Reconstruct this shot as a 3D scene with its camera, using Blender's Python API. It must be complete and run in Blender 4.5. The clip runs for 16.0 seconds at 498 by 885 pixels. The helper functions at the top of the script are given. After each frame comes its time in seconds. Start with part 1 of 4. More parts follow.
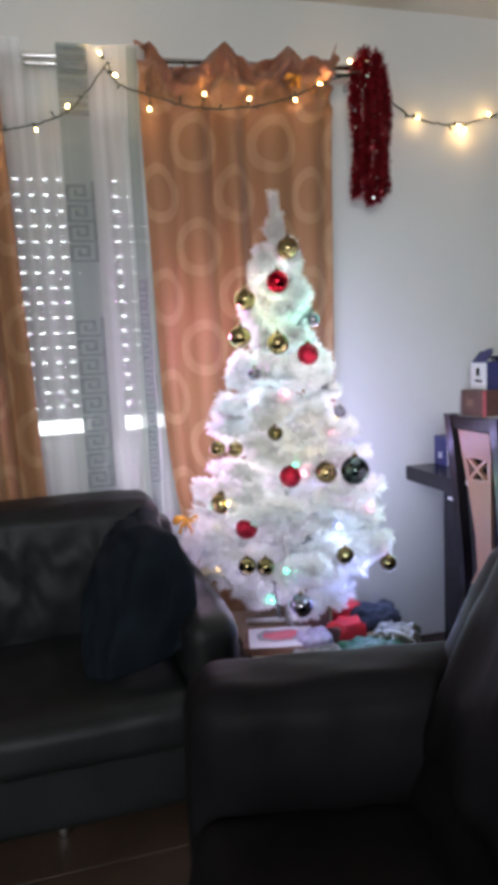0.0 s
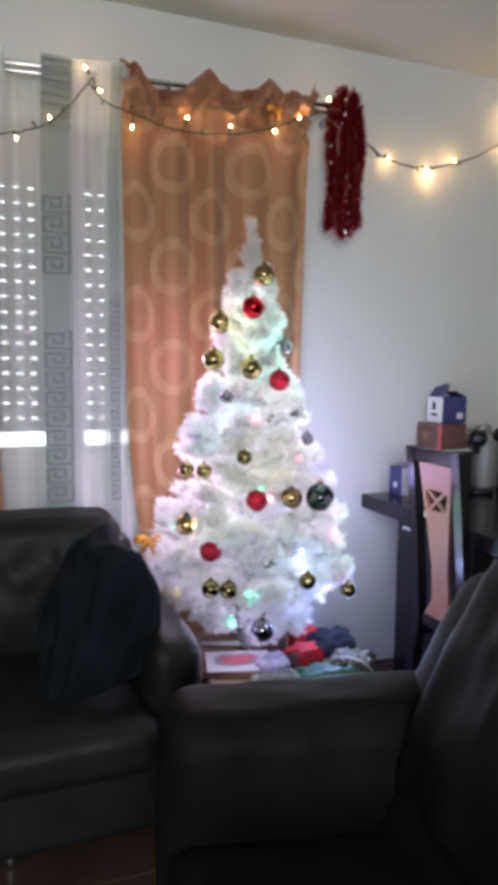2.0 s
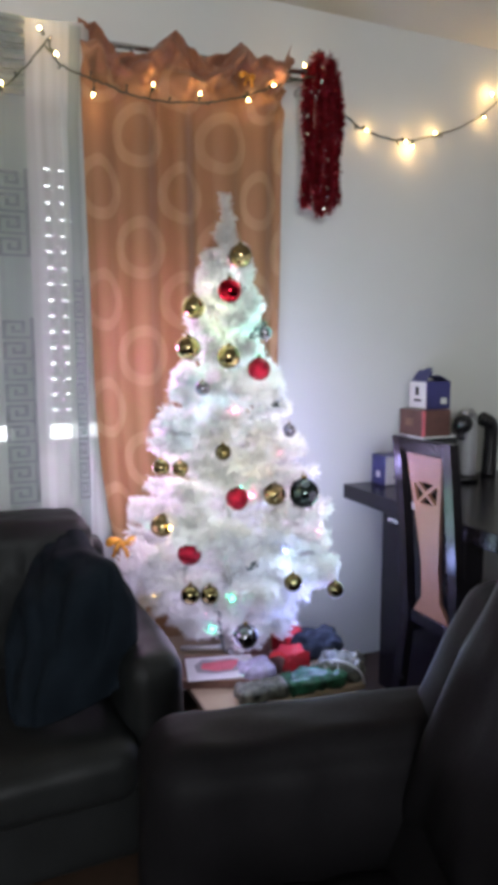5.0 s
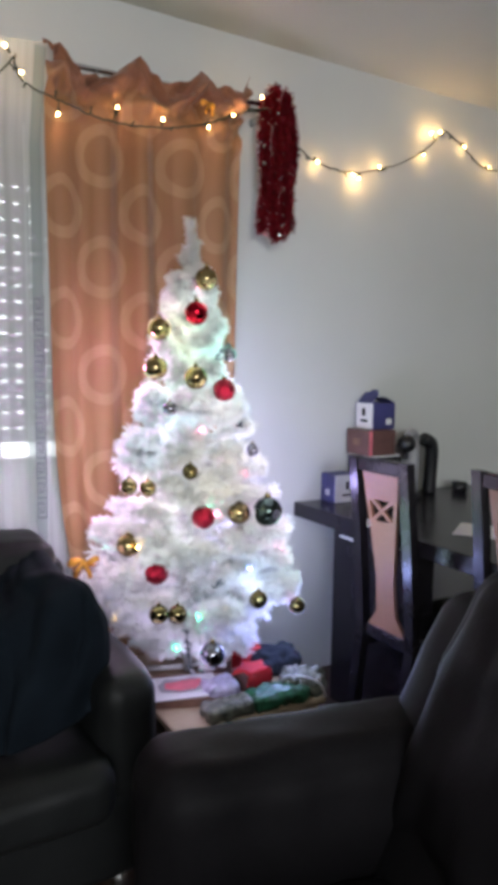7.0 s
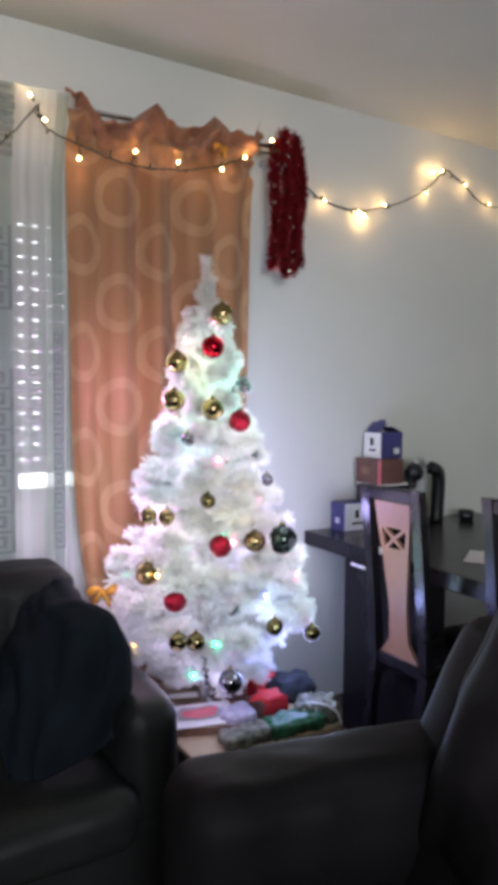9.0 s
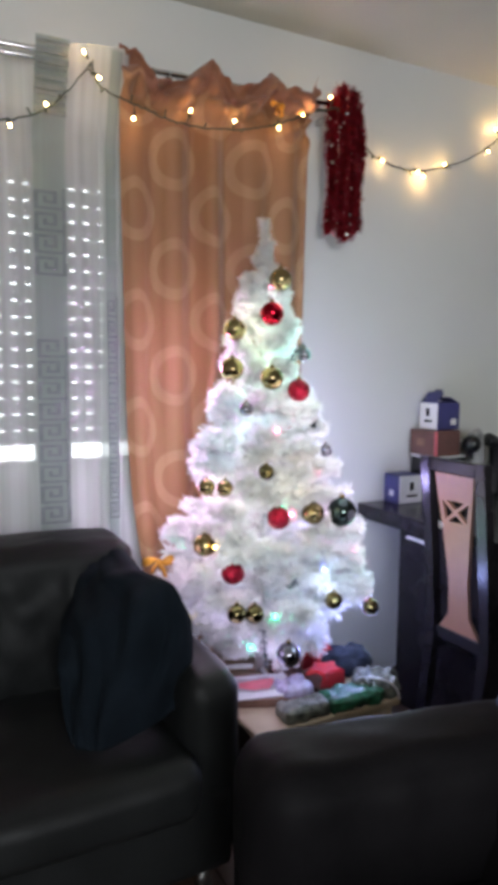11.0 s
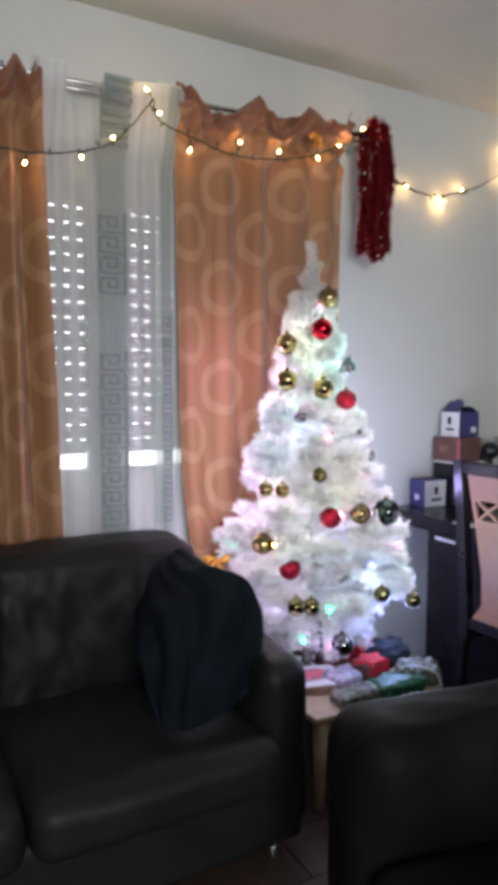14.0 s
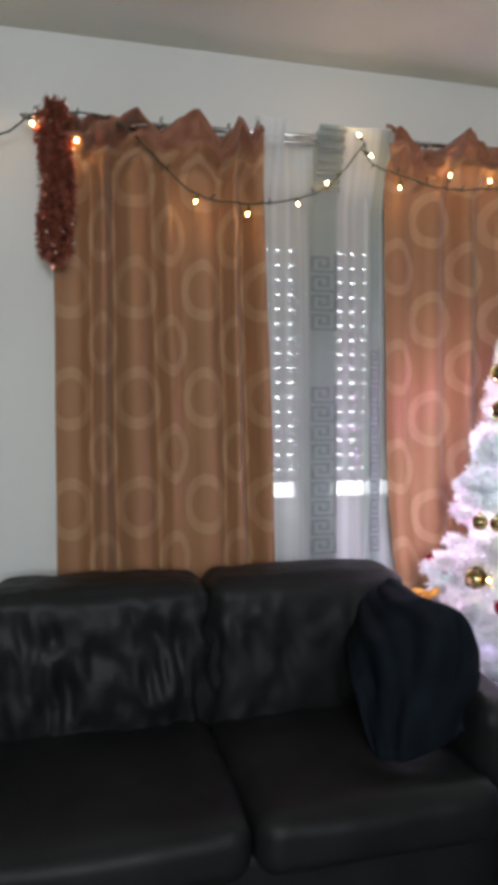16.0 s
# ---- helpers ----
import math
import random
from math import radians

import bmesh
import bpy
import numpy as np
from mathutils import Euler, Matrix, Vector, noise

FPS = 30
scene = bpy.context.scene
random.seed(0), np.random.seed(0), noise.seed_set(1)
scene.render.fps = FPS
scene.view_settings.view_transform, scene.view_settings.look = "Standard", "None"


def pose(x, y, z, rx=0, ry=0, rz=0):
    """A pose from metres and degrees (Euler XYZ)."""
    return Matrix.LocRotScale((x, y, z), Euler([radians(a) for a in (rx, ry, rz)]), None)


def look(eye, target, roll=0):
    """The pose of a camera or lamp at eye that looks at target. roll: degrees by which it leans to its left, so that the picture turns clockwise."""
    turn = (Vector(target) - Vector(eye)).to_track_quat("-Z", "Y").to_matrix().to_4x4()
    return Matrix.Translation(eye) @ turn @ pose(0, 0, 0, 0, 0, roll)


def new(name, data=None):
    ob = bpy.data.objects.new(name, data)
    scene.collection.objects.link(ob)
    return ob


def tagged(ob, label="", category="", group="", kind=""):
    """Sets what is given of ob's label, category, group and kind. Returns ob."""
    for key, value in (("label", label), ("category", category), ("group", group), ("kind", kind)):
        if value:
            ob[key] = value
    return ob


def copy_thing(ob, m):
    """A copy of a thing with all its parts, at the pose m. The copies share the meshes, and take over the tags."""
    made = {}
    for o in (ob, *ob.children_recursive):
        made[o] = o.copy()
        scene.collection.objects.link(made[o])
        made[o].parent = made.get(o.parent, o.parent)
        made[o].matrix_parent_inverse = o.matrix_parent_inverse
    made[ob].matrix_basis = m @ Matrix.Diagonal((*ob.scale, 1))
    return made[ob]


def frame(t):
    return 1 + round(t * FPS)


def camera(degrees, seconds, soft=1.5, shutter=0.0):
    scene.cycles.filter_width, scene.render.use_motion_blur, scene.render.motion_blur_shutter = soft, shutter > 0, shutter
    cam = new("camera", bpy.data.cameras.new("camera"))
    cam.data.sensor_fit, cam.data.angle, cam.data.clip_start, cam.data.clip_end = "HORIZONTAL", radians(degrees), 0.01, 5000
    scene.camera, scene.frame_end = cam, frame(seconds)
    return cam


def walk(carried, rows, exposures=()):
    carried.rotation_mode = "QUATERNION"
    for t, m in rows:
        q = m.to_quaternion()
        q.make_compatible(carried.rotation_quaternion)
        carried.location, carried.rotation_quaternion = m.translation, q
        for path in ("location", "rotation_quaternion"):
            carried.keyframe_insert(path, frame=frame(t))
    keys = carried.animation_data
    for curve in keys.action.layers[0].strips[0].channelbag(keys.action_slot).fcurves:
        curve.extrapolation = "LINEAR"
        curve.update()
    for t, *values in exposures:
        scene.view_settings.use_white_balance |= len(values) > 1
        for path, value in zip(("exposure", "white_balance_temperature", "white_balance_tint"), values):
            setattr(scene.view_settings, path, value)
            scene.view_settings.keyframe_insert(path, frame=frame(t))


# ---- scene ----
cam = camera(39.5, 16.0, 6.2)
METRES, EYE, TILT, LEAN, TURN = 1.2, 1.254, -7.5, 2.6, -16.0
EXPO, WINDOW_W, TREE_W, STRING_W = 0.06, 84.0, 1.04, 0.115
ROWS = [
    (0.0, 0.0, 0.0, 0.0, 0.0, 0.0, 0.0),
    (0.5, -0.0289, -0.0228, 0.0173, -3.43, 1.3, -1.83),
    (1.0, -0.0592, -0.0252, 0.012, -4.87, 1.68, -2.35),
    (1.5, -0.075, -0.0229, 0.0102, -4.91, 1.24, -3.13),
    (2.0, -0.0835, -0.0032, 0.008, -5.3, 1.71, -2.7),
    (2.5, -0.0889, -0.0045, 0.0072, -5.2, 2.15, -2.04),
    (3.0, -0.077, 0.0303, 0.0, -7.47, 0.17, -1.61),
    (3.5, -0.0625, 0.0911, 0.0312, -4.73, -1.09, 0.09),
    (6.0, -0.1435, 0.1146, 0.0402, -11.34, 1.64, -1.16),
    (6.5, -0.1778, 0.1164, 0.0364, -12.88, 2.04, -0.3),
    (7.0, -0.2118, 0.1077, 0.0425, -14.43, 1.88, -1.49),
    (7.5, -0.2359, 0.1031, 0.041, -15.14, 2.61, -2.08),
    (8.0, -0.2521, 0.0951, 0.0378, -14.23, 3.4, -1.72),
    (8.5, -0.2571, 0.0936, 0.0377, -15.15, 2.89, -1.63),
    (9.0, -0.2638, 0.0753, 0.0406, -14.53, 4.31, -1.18),
    (9.5, -0.2664, 0.0651, 0.0457, -14.76, 5.6, -1.01),
    (10.0, -0.2824, 0.0735, 0.0414, -12.76, 3.35, -2.59),
    (12.5, -0.3652, 0.1863, 0.0297, -13.27, 0.9, 1.02),
    (13.0, -0.4112, 0.1555, 0.0155, -18.22, 2.58, 0.47),
    (13.5, -0.4836, 0.0778, 0.0205, -18.08, 1.83, -0.08),
    (14.0, -0.52, 0.0388, 0.0097, -13.13, 3.03, -1.11),
    (14.5, -0.5429, 0.0128, 0.005, -8.42, 3.16, -1.22),
    (15.0, -0.5801, 0.0107, 0.0046, -5.24, 4.06, -1.82),
    (15.5, -0.5821, 0.0033, -0.0049, -1.57, 4.86, -2.27),
    (16.0, -0.5979, -0.0015, -0.0005, 1.74, 5.18, -2.71),
]
walk(cam, [(t, pose(0, 0, EYE, TILT, LEAN, TURN) @ pose(METRES * x, METRES * y, METRES * z, 90 + pitch, roll, yaw)) for t, x, y, z, yaw, pitch, roll in ROWS],
     exposures=[(0.0, EXPO), (16.0, EXPO)])

# ---- world and large lights ----
world = bpy.data.worlds.new("daylight")
scene.world = world
world.use_nodes = True
wn = world.node_tree.nodes
sky = wn.new("ShaderNodeTexSky")
sky.sky_type, sky.sun_disc, sky.sun_elevation, sky.sun_rotation = "NISHITA", False, radians(25), radians(200)
world.node_tree.links.new(sky.outputs[0], wn["Background"].inputs[0])
wn["Background"].inputs[1].default_value = 0.12


def lamp(name, kind, where, watts, colour, size=0.02, target=None, size_y=None):
    data = bpy.data.lights.new(name, kind)
    data.energy, data.color = watts, colour
    if kind == "AREA":
        data.shape, data.size, data.size_y = "RECTANGLE", size, size_y or size
    else:
        data.shadow_soft_size = size
    ob = new(name, data)
    ob.matrix_basis = look(where, target) if target else pose(*where)
    return ob


# daylight through the opening behind the camera
lamp("window_daylight", "AREA", (-0.9, -2.56, 1.75), WINDOW_W, (0.88, 0.93, 1.0), 1.3, (-0.8, 0.0, 1.6), 0.9)


# ---- materials ----
def material(name, colour, rough=0.6, metal=0.0, vary=0.15, scale=8.0, bump=0.0, bump_scale=60.0, coat=0.0, sheen=0.0, spec=0.5, colour2=None):
    m = bpy.data.materials.new(name)
    m.use_nodes = True
    n, l = m.node_tree.nodes, m.node_tree.links
    b = n["Principled BSDF"]
    b.inputs["Roughness"].default_value, b.inputs["Metallic"].default_value = rough, metal
    b.inputs["Coat Weight"].default_value, b.inputs["Sheen Weight"].default_value = coat, sheen
    b.inputs["Specular IOR Level"].default_value = spec
    geo = n.new("ShaderNodeTexCoord")
    big, fine, mix = n.new("ShaderNodeTexNoise"), n.new("ShaderNodeTexNoise"), n.new("ShaderNodeMix")
    big.inputs["Scale"].default_value, fine.inputs["Scale"].default_value = scale, bump_scale
    big.inputs["Detail"].default_value = 4
    fine.inputs["Detail"].default_value = 6
    l.new(geo.outputs["Object"], big.inputs["Vector"])
    l.new(geo.outputs["Object"], fine.inputs["Vector"])
    mix.data_type = "RGBA"
    c2 = colour2 or tuple(c * (1 - vary) for c in colour)
    c1 = colour if colour2 else tuple(min(1, c * (1 + vary)) for c in colour)
    mix.inputs[6].default_value, mix.inputs[7].default_value = (*c1, 1), (*c2, 1)
    add = n.new("ShaderNodeMath")
    add.operation = "MULTIPLY_ADD"
    add.inputs[1].default_value = 0.35
    l.new(fine.outputs["Fac"], add.inputs[0])
    l.new(big.outputs["Fac"], add.inputs[2])
    sub = n.new("ShaderNodeMapRange")
    sub.inputs[1].default_value, sub.inputs[2].default_value = 0.40, 0.95
    l.new(add.outputs[0], sub.inputs[0])
    l.new(sub.outputs[0], mix.inputs[0])
    l.new(mix.outputs[2], b.inputs["Base Color"])
    if bump:
        bm_ = n.new("ShaderNodeBump")
        bm_.inputs["Strength"].default_value, bm_.inputs["Distance"].default_value = bump, 0.004
        l.new(fine.outputs["Fac"], bm_.inputs["Height"])
        l.new(bm_.outputs[0], b.inputs["Normal"])
    return m


def glow(name, colour, strength):
    m = bpy.data.materials.new(name)
    m.use_nodes = True
    b = m.node_tree.nodes["Principled BSDF"]
    b.inputs["Base Color"].default_value = (*colour, 1)
    b.inputs["Emission Color"].default_value, b.inputs["Emission Strength"].default_value = (*colour, 1), strength
    return m


PAINT = material("wall_paint", (0.68, 0.69, 0.66), 0.75, vary=0.05, scale=1.6, bump=0.25, bump_scale=160)
CEIL = material("ceiling_paint", (0.68, 0.67, 0.60), 0.85, vary=0.08, scale=1.2, bump=0.2, bump_scale=120)
PLANK = material("laminate", (0.055, 0.033, 0.022), 0.5, vary=0.3, scale=5, bump=0.1, bump_scale=40)
LEATHER = material("dark_leather", (0.0116, 0.0124, 0.0126), 0.50, vary=0.35, scale=6, bump=0.25, bump_scale=140, spec=0.20)
LEATHER2 = material("brown_black_leather", (0.0100, 0.0092, 0.0102), 0.52, vary=0.35, scale=6, bump=0.15, bump_scale=150, spec=0.045)
THROW = material("navy_fleece", (0.0068, 0.0104, 0.0152), 0.95, vary=0.3, scale=9, bump=0.6, bump_scale=220, spec=0.1)
BLACKWOOD = material("black_stained_wood", (0.014, 0.012, 0.015), 0.24, vary=0.3, scale=10, bump=0.1, bump_scale=70, spec=0.30)
SPLAT = material("pale_beech_veneer", (0.25, 0.120, 0.075), 0.45, vary=0.15, scale=6, bump=0.08, bump_scale=50)
BEECH = material("pale_birch", (0.42, 0.32, 0.21), 0.5, vary=0.15, scale=6, bump=0.08, bump_scale=50)
CHROME = material("steel", (0.6, 0.6, 0.6), 0.25, 1.0, vary=0.05)
GOLD = material("gold_lacquer", (0.31, 0.235, 0.115), 0.12, 1.0, vary=0.1)
RED = material("red_lacquer", (0.38, 0.008, 0.022), 0.10, 1.0, vary=0.1)
# gold with the dark room's reflection put into its colour, for the small balls
SHADED_GOLD = material("shaded_gold_lacquer", (0.17, 0.14, 0.065), 0.10, 1.0, vary=0.1)
RED_G = material("red_glitter", (0.40, 0.015, 0.04), 0.25, 0.9, vary=0.5, scale=90, bump=0.8, bump_scale=300)
GREEN = material("bottle_green_lacquer", (0.055, 0.075, 0.07), 0.10, 1.0, vary=0.1)
SILVER = material("silver_lacquer", (0.25, 0.24, 0.28), 0.10, 1.0, vary=0.1)
TINSEL_R = material("red_foil", (0.28, 0.018, 0.028), 0.26, 0.5, vary=0.3, scale=40)
SPARKLE = material("foil_glint", (0.92, 0.86, 0.82), 0.22, 0.75, vary=0.1, scale=40)
TINSEL_C = material("copper_foil", (0.46, 0.18, 0.12), 0.24, 0.6, vary=0.3, scale=40)
NEEDLE = material("white_pvc_needle", (0.88, 0.88, 0.88), 0.5, vary=0.02, scale=12)
nn, nl = NEEDLE.node_tree.nodes, NEEDLE.node_tree.links
tl, mx = nn.new("ShaderNodeBsdfTranslucent"), nn.new("ShaderNodeMixShader")
tl.inputs[0].default_value, mx.inputs[0].default_value = (0.93, 0.93, 0.93, 1), 0.66
nl.new(nn["Principled BSDF"].outputs[0], mx.inputs[1])
nl.new(tl.outputs[0], mx.inputs[2])
nl.new(mx.outputs[0], nn["Material Output"].inputs[0])
TRUNK = material("white_painted_stem", (0.6, 0.6, 0.58), 0.6)
WIRE = material("dark_green_cable", (0.02, 0.035, 0.02), 0.5)
SLAT = material("grey_white_pvc", (0.50, 0.53, 0.53), 0.5, vary=0.05)
PAPER = material("white_card", (0.75, 0.74, 0.74), 0.5, vary=0.06, scale=20)
PINKP = material("pink_card", (0.70, 0.16, 0.20), 0.45, vary=0.15, scale=25)
REDP = material("red_gift_paper", (0.60, 0.02, 0.03), 0.35, vary=0.2, scale=25)
GREENP = material("green_gift_paper", (0.022, 0.11, 0.055), 0.35, vary=0.8, scale=45)
CAMO = material("patterned_paper", (0.28, 0.27, 0.22), 0.35, scale=45, colour2=(0.012, 0.02, 0.014))
LILAC = material("lilac_wrap", (0.52, 0.46, 0.62), 0.25, vary=0.3, scale=30)
BOOK = material("brown_card", (0.22, 0.12, 0.08), 0.5, vary=0.3, scale=20)
CARTON = material("red_brown_carton", (0.13, 0.06, 0.05), 0.5, vary=0.25, scale=14)
BLUE = material("violet_blue_carton", (0.045, 0.045, 0.16), 0.45, vary=0.25, scale=14)
BLACKP = material("black_plastic", (0.012, 0.012, 0.014), 0.25, vary=0.2)
GREYP = material("grey_plastic", (0.35, 0.35, 0.36), 0.35)
CLOTH_D = material("dark_knit", (0.015, 0.02, 0.03), 0.9, bump=0.6, bump_scale=200)
BOW = material("gold_satin", (0.75, 0.36, 0.05), 0.35, 0.3, vary=0.2, scale=30)
BULB = glow("warm_bulb", (1.0, 0.62, 0.22), 40)


RING_X, RING_Z = 0.35, 0.35   # repeat of the rings across and down the cloth


def ring_fabric(name, base, ring, drop):
    """Jacquard with staggered rings, laid out in metres of cloth; drop: the first row below the top edge."""
    m = material(name, base, 0.55, vary=0.12, scale=3, bump=0.3, bump_scale=500, sheen=0.2)
    n, l = m.node_tree.nodes, m.node_tree.links
    b = n["Principled BSDF"]
    uv = n.new("ShaderNodeUVMap")
    sep = n.new("ShaderNodeSeparateXYZ")
    l.new(uv.outputs[0], sep.inputs[0])

    def op(kind, a, bb=None, c=None):
        q = n.new("ShaderNodeMath")
        q.operation = kind
        for i, v in enumerate((a, bb, c)):
            if v is None:
                continue
            if isinstance(v, (int, float)):
                q.inputs[i].default_value = v
            else:
                l.new(v, q.inputs[i])
        return q.outputs[0]

    total = None
    for ox, oz in ((0.0, 0.0), (0.5, 0.5)):
        fx = op("SUBTRACT", op("FRACT", op("ADD", op("DIVIDE", sep.outputs[0], RING_X), ox)), 0.5)
        fz = op("SUBTRACT", op("FRACT", op("ADD", op("DIVIDE", op("SUBTRACT", sep.outputs[1], drop), RING_Z), oz)), 0.5)
        dx, dz = op("MULTIPLY", fx, RING_X), op("MULTIPLY", fz, RING_Z)
        r = op("SQRT", op("ADD", op("MULTIPLY", dx, dx), op("MULTIPLY", dz, dz)))
        edge = op("ABSOLUTE", op("SUBTRACT", r, 0.082))
        mask = n.new("ShaderNodeMapRange")
        mask.interpolation_type = "SMOOTHSTEP"
        for i, v in ((1, 0.023), (2, 0.013), (3, 0.0), (4, 1.0)):
            mask.inputs[i].default_value = v
        l.new(edge, mask.inputs[0])
        total = mask.outputs[0] if total is None else op("MAXIMUM", total, mask.outputs[0])
    weave = n.new("ShaderNodeTexNoise")
    weave.inputs["Scale"].default_value = 90
    fade = op("MULTIPLY", total, op("MULTIPLY_ADD", weave.outputs["Fac"], 0.5, 0.5))
    mix = n.new("ShaderNodeMix")
    mix.data_type = "RGBA"
    old = b.inputs["Base Color"].links[0].from_socket
    l.new(old, mix.inputs[6])
    mix.inputs[7].default_value = (*ring, 1)
    l.new(fade, mix.inputs[0])
    # redder brown along the header paints in the shade of its slumped folds
    border = n.new("ShaderNodeMapRange")
    for i, v in ((1, 0.085), (2, 0.115), (3, 0.7), (4, 0.0)):
        border.inputs[i].default_value = v
    l.new(sep.outputs[1], border.inputs[0])
    header_shade = n.new("ShaderNodeMix")
    header_shade.data_type = "RGBA"
    l.new(mix.outputs[2], header_shade.inputs[6])
    header_shade.inputs[7].default_value = (0.30, 0.115, 0.07, 1)
    l.new(border.outputs[0], header_shade.inputs[0])
    mix = header_shade
    l.new(mix.outputs[2], b.inputs["Base Color"])
    # some light comes through the cloth
    tr, ms, out = n.new("ShaderNodeBsdfTranslucent"), n.new("ShaderNodeMixShader"), n["Material Output"]
    l.new(mix.outputs[2], tr.inputs[0])
    ms.inputs[0].default_value = 0.15
    l.new(b.outputs[0], ms.inputs[1])
    l.new(tr.outputs[0], ms.inputs[2])
    l.new(ms.outputs[0], out.inputs[0])
    return m


CURTAIN = ring_fabric("rust_jacquard", (0.345, 0.165, 0.074), (0.46, 0.272, 0.145), 0.337)
CURTAIN_2 = ring_fabric("rust_jacquard", (0.345, 0.165, 0.074), (0.46, 0.272, 0.145), 0.222)


def voile(name, colour, lo, hi):
    """Thin cloth: seen through in part, with a fine vertical streak in its weave."""
    m = bpy.data.materials.new(name)
    m.use_nodes = True
    n, l = m.node_tree.nodes, m.node_tree.links
    n.remove(n["Principled BSDF"])
    out = n["Material Output"]
    uv = n.new("ShaderNodeUVMap")
    dif, trl, tra = n.new("ShaderNodeBsdfDiffuse"), n.new("ShaderNodeBsdfTranslucent"), n.new("ShaderNodeBsdfTransparent")
    dif.inputs[0].default_value, trl.inputs[0].default_value = (*colour, 1), (*colour, 1)
    a, b = n.new("ShaderNodeMixShader"), n.new("ShaderNodeMixShader")
    a.inputs[0].default_value = 0.4
    l.new(dif.outputs[0], a.inputs[1])
    l.new(trl.outputs[0], a.inputs[2])
    wave = n.new("ShaderNodeTexNoise")
    wave.noise_dimensions = "2D"
    wave.inputs["Scale"].default_value = 1.0
    mp = n.new("ShaderNodeMapping")
    mp.inputs["Scale"].default_value = (26.0, 0.25, 1)
    l.new(uv.outputs[0], mp.inputs[0])
    l.new(mp.outputs[0], wave.inputs["Vector"])
    rng_ = n.new("ShaderNodeMapRange")
    for i, v in ((1, 0.40), (2, 0.62), (3, lo), (4, hi)):
        rng_.inputs[i].default_value = v
    l.new(wave.outputs["Fac"], rng_.inputs[0])
    l.new(rng_.outputs[0], b.inputs[0])
    l.new(tra.outputs[0], b.inputs[1])
    l.new(a.outputs[0], b.inputs[2])
    l.new(b.outputs[0], out.inputs[0])
    return m


VOILE = voile("white_voile", (0.82, 0.87, 0.87), 0.52, 0.66)
VOILE_HEM = voile("doubled_white_voile", (0.82, 0.87, 0.87), 0.60, 0.74)
VOILE2 = voile("grey_green_voile", (0.36, 0.42, 0.40), 0.86, 0.94)
BACKDROP = glow("bright_overcast", (0.93, 0.97, 1.0), 3.0)
BAND = material("grey_band_thread", (0.19, 0.22, 0.22), 0.8, vary=0.2, scale=30)


# ---- builders ----
def thing(name, x, y, z, label, category, rz=0.0, group="", kind=""):
    ob = new(name)
    ob.empty_display_size = 0.05
    ob.matrix_basis = pose(x, y, z, 0, 0, rz)
    return tagged(ob, label, category, group, kind)


def mesh_of(bm, name, mat, smooth=True):
    me = bpy.data.meshes.new(name)
    bm.to_mesh(me)
    bm.free()
    for f in me.polygons:
        f.use_smooth = smooth
    me.materials.append(mat)
    return me


def part(name, bm, mat, parent, label="", smooth=True):
    ob = new(name, mesh_of(bm, name, mat, smooth))
    ob.parent = parent
    return tagged(ob, label)


def solo(name, bm, mat, label, category, smooth=True, group="", kind="", at=(0, 0, 0)):
    ob = new(name, mesh_of(bm, name, mat, smooth))
    ob.location = at
    return tagged(ob, label, category, group, kind)


def box(x0, y0, z0, x1, y1, z1, bevel=0.0, seg=2, bm=None):
    b = bmesh.new()
    bmesh.ops.create_cube(b, size=1.0)
    bmesh.ops.scale(b, vec=(x1 - x0, y1 - y0, z1 - z0), verts=b.verts)
    bmesh.ops.translate(b, vec=((x0 + x1) / 2, (y0 + y1) / 2, (z0 + z1) / 2), verts=b.verts)
    if bevel:
        bmesh.ops.bevel(b, geom=b.edges[:], offset=bevel, segments=seg, profile=0.5, affect="EDGES")
    if bm is None:
        return b
    return join(bm, b)


def join(bm, other):
    me = bpy.data.meshes.new("tmp")
    other.to_mesh(me)
    other.free()
    bm.from_mesh(me)
    bpy.data.meshes.remove(me)
    return bm


def turned(bm, m):
    bmesh.ops.transform(bm, matrix=m, verts=bm.verts)
    return bm


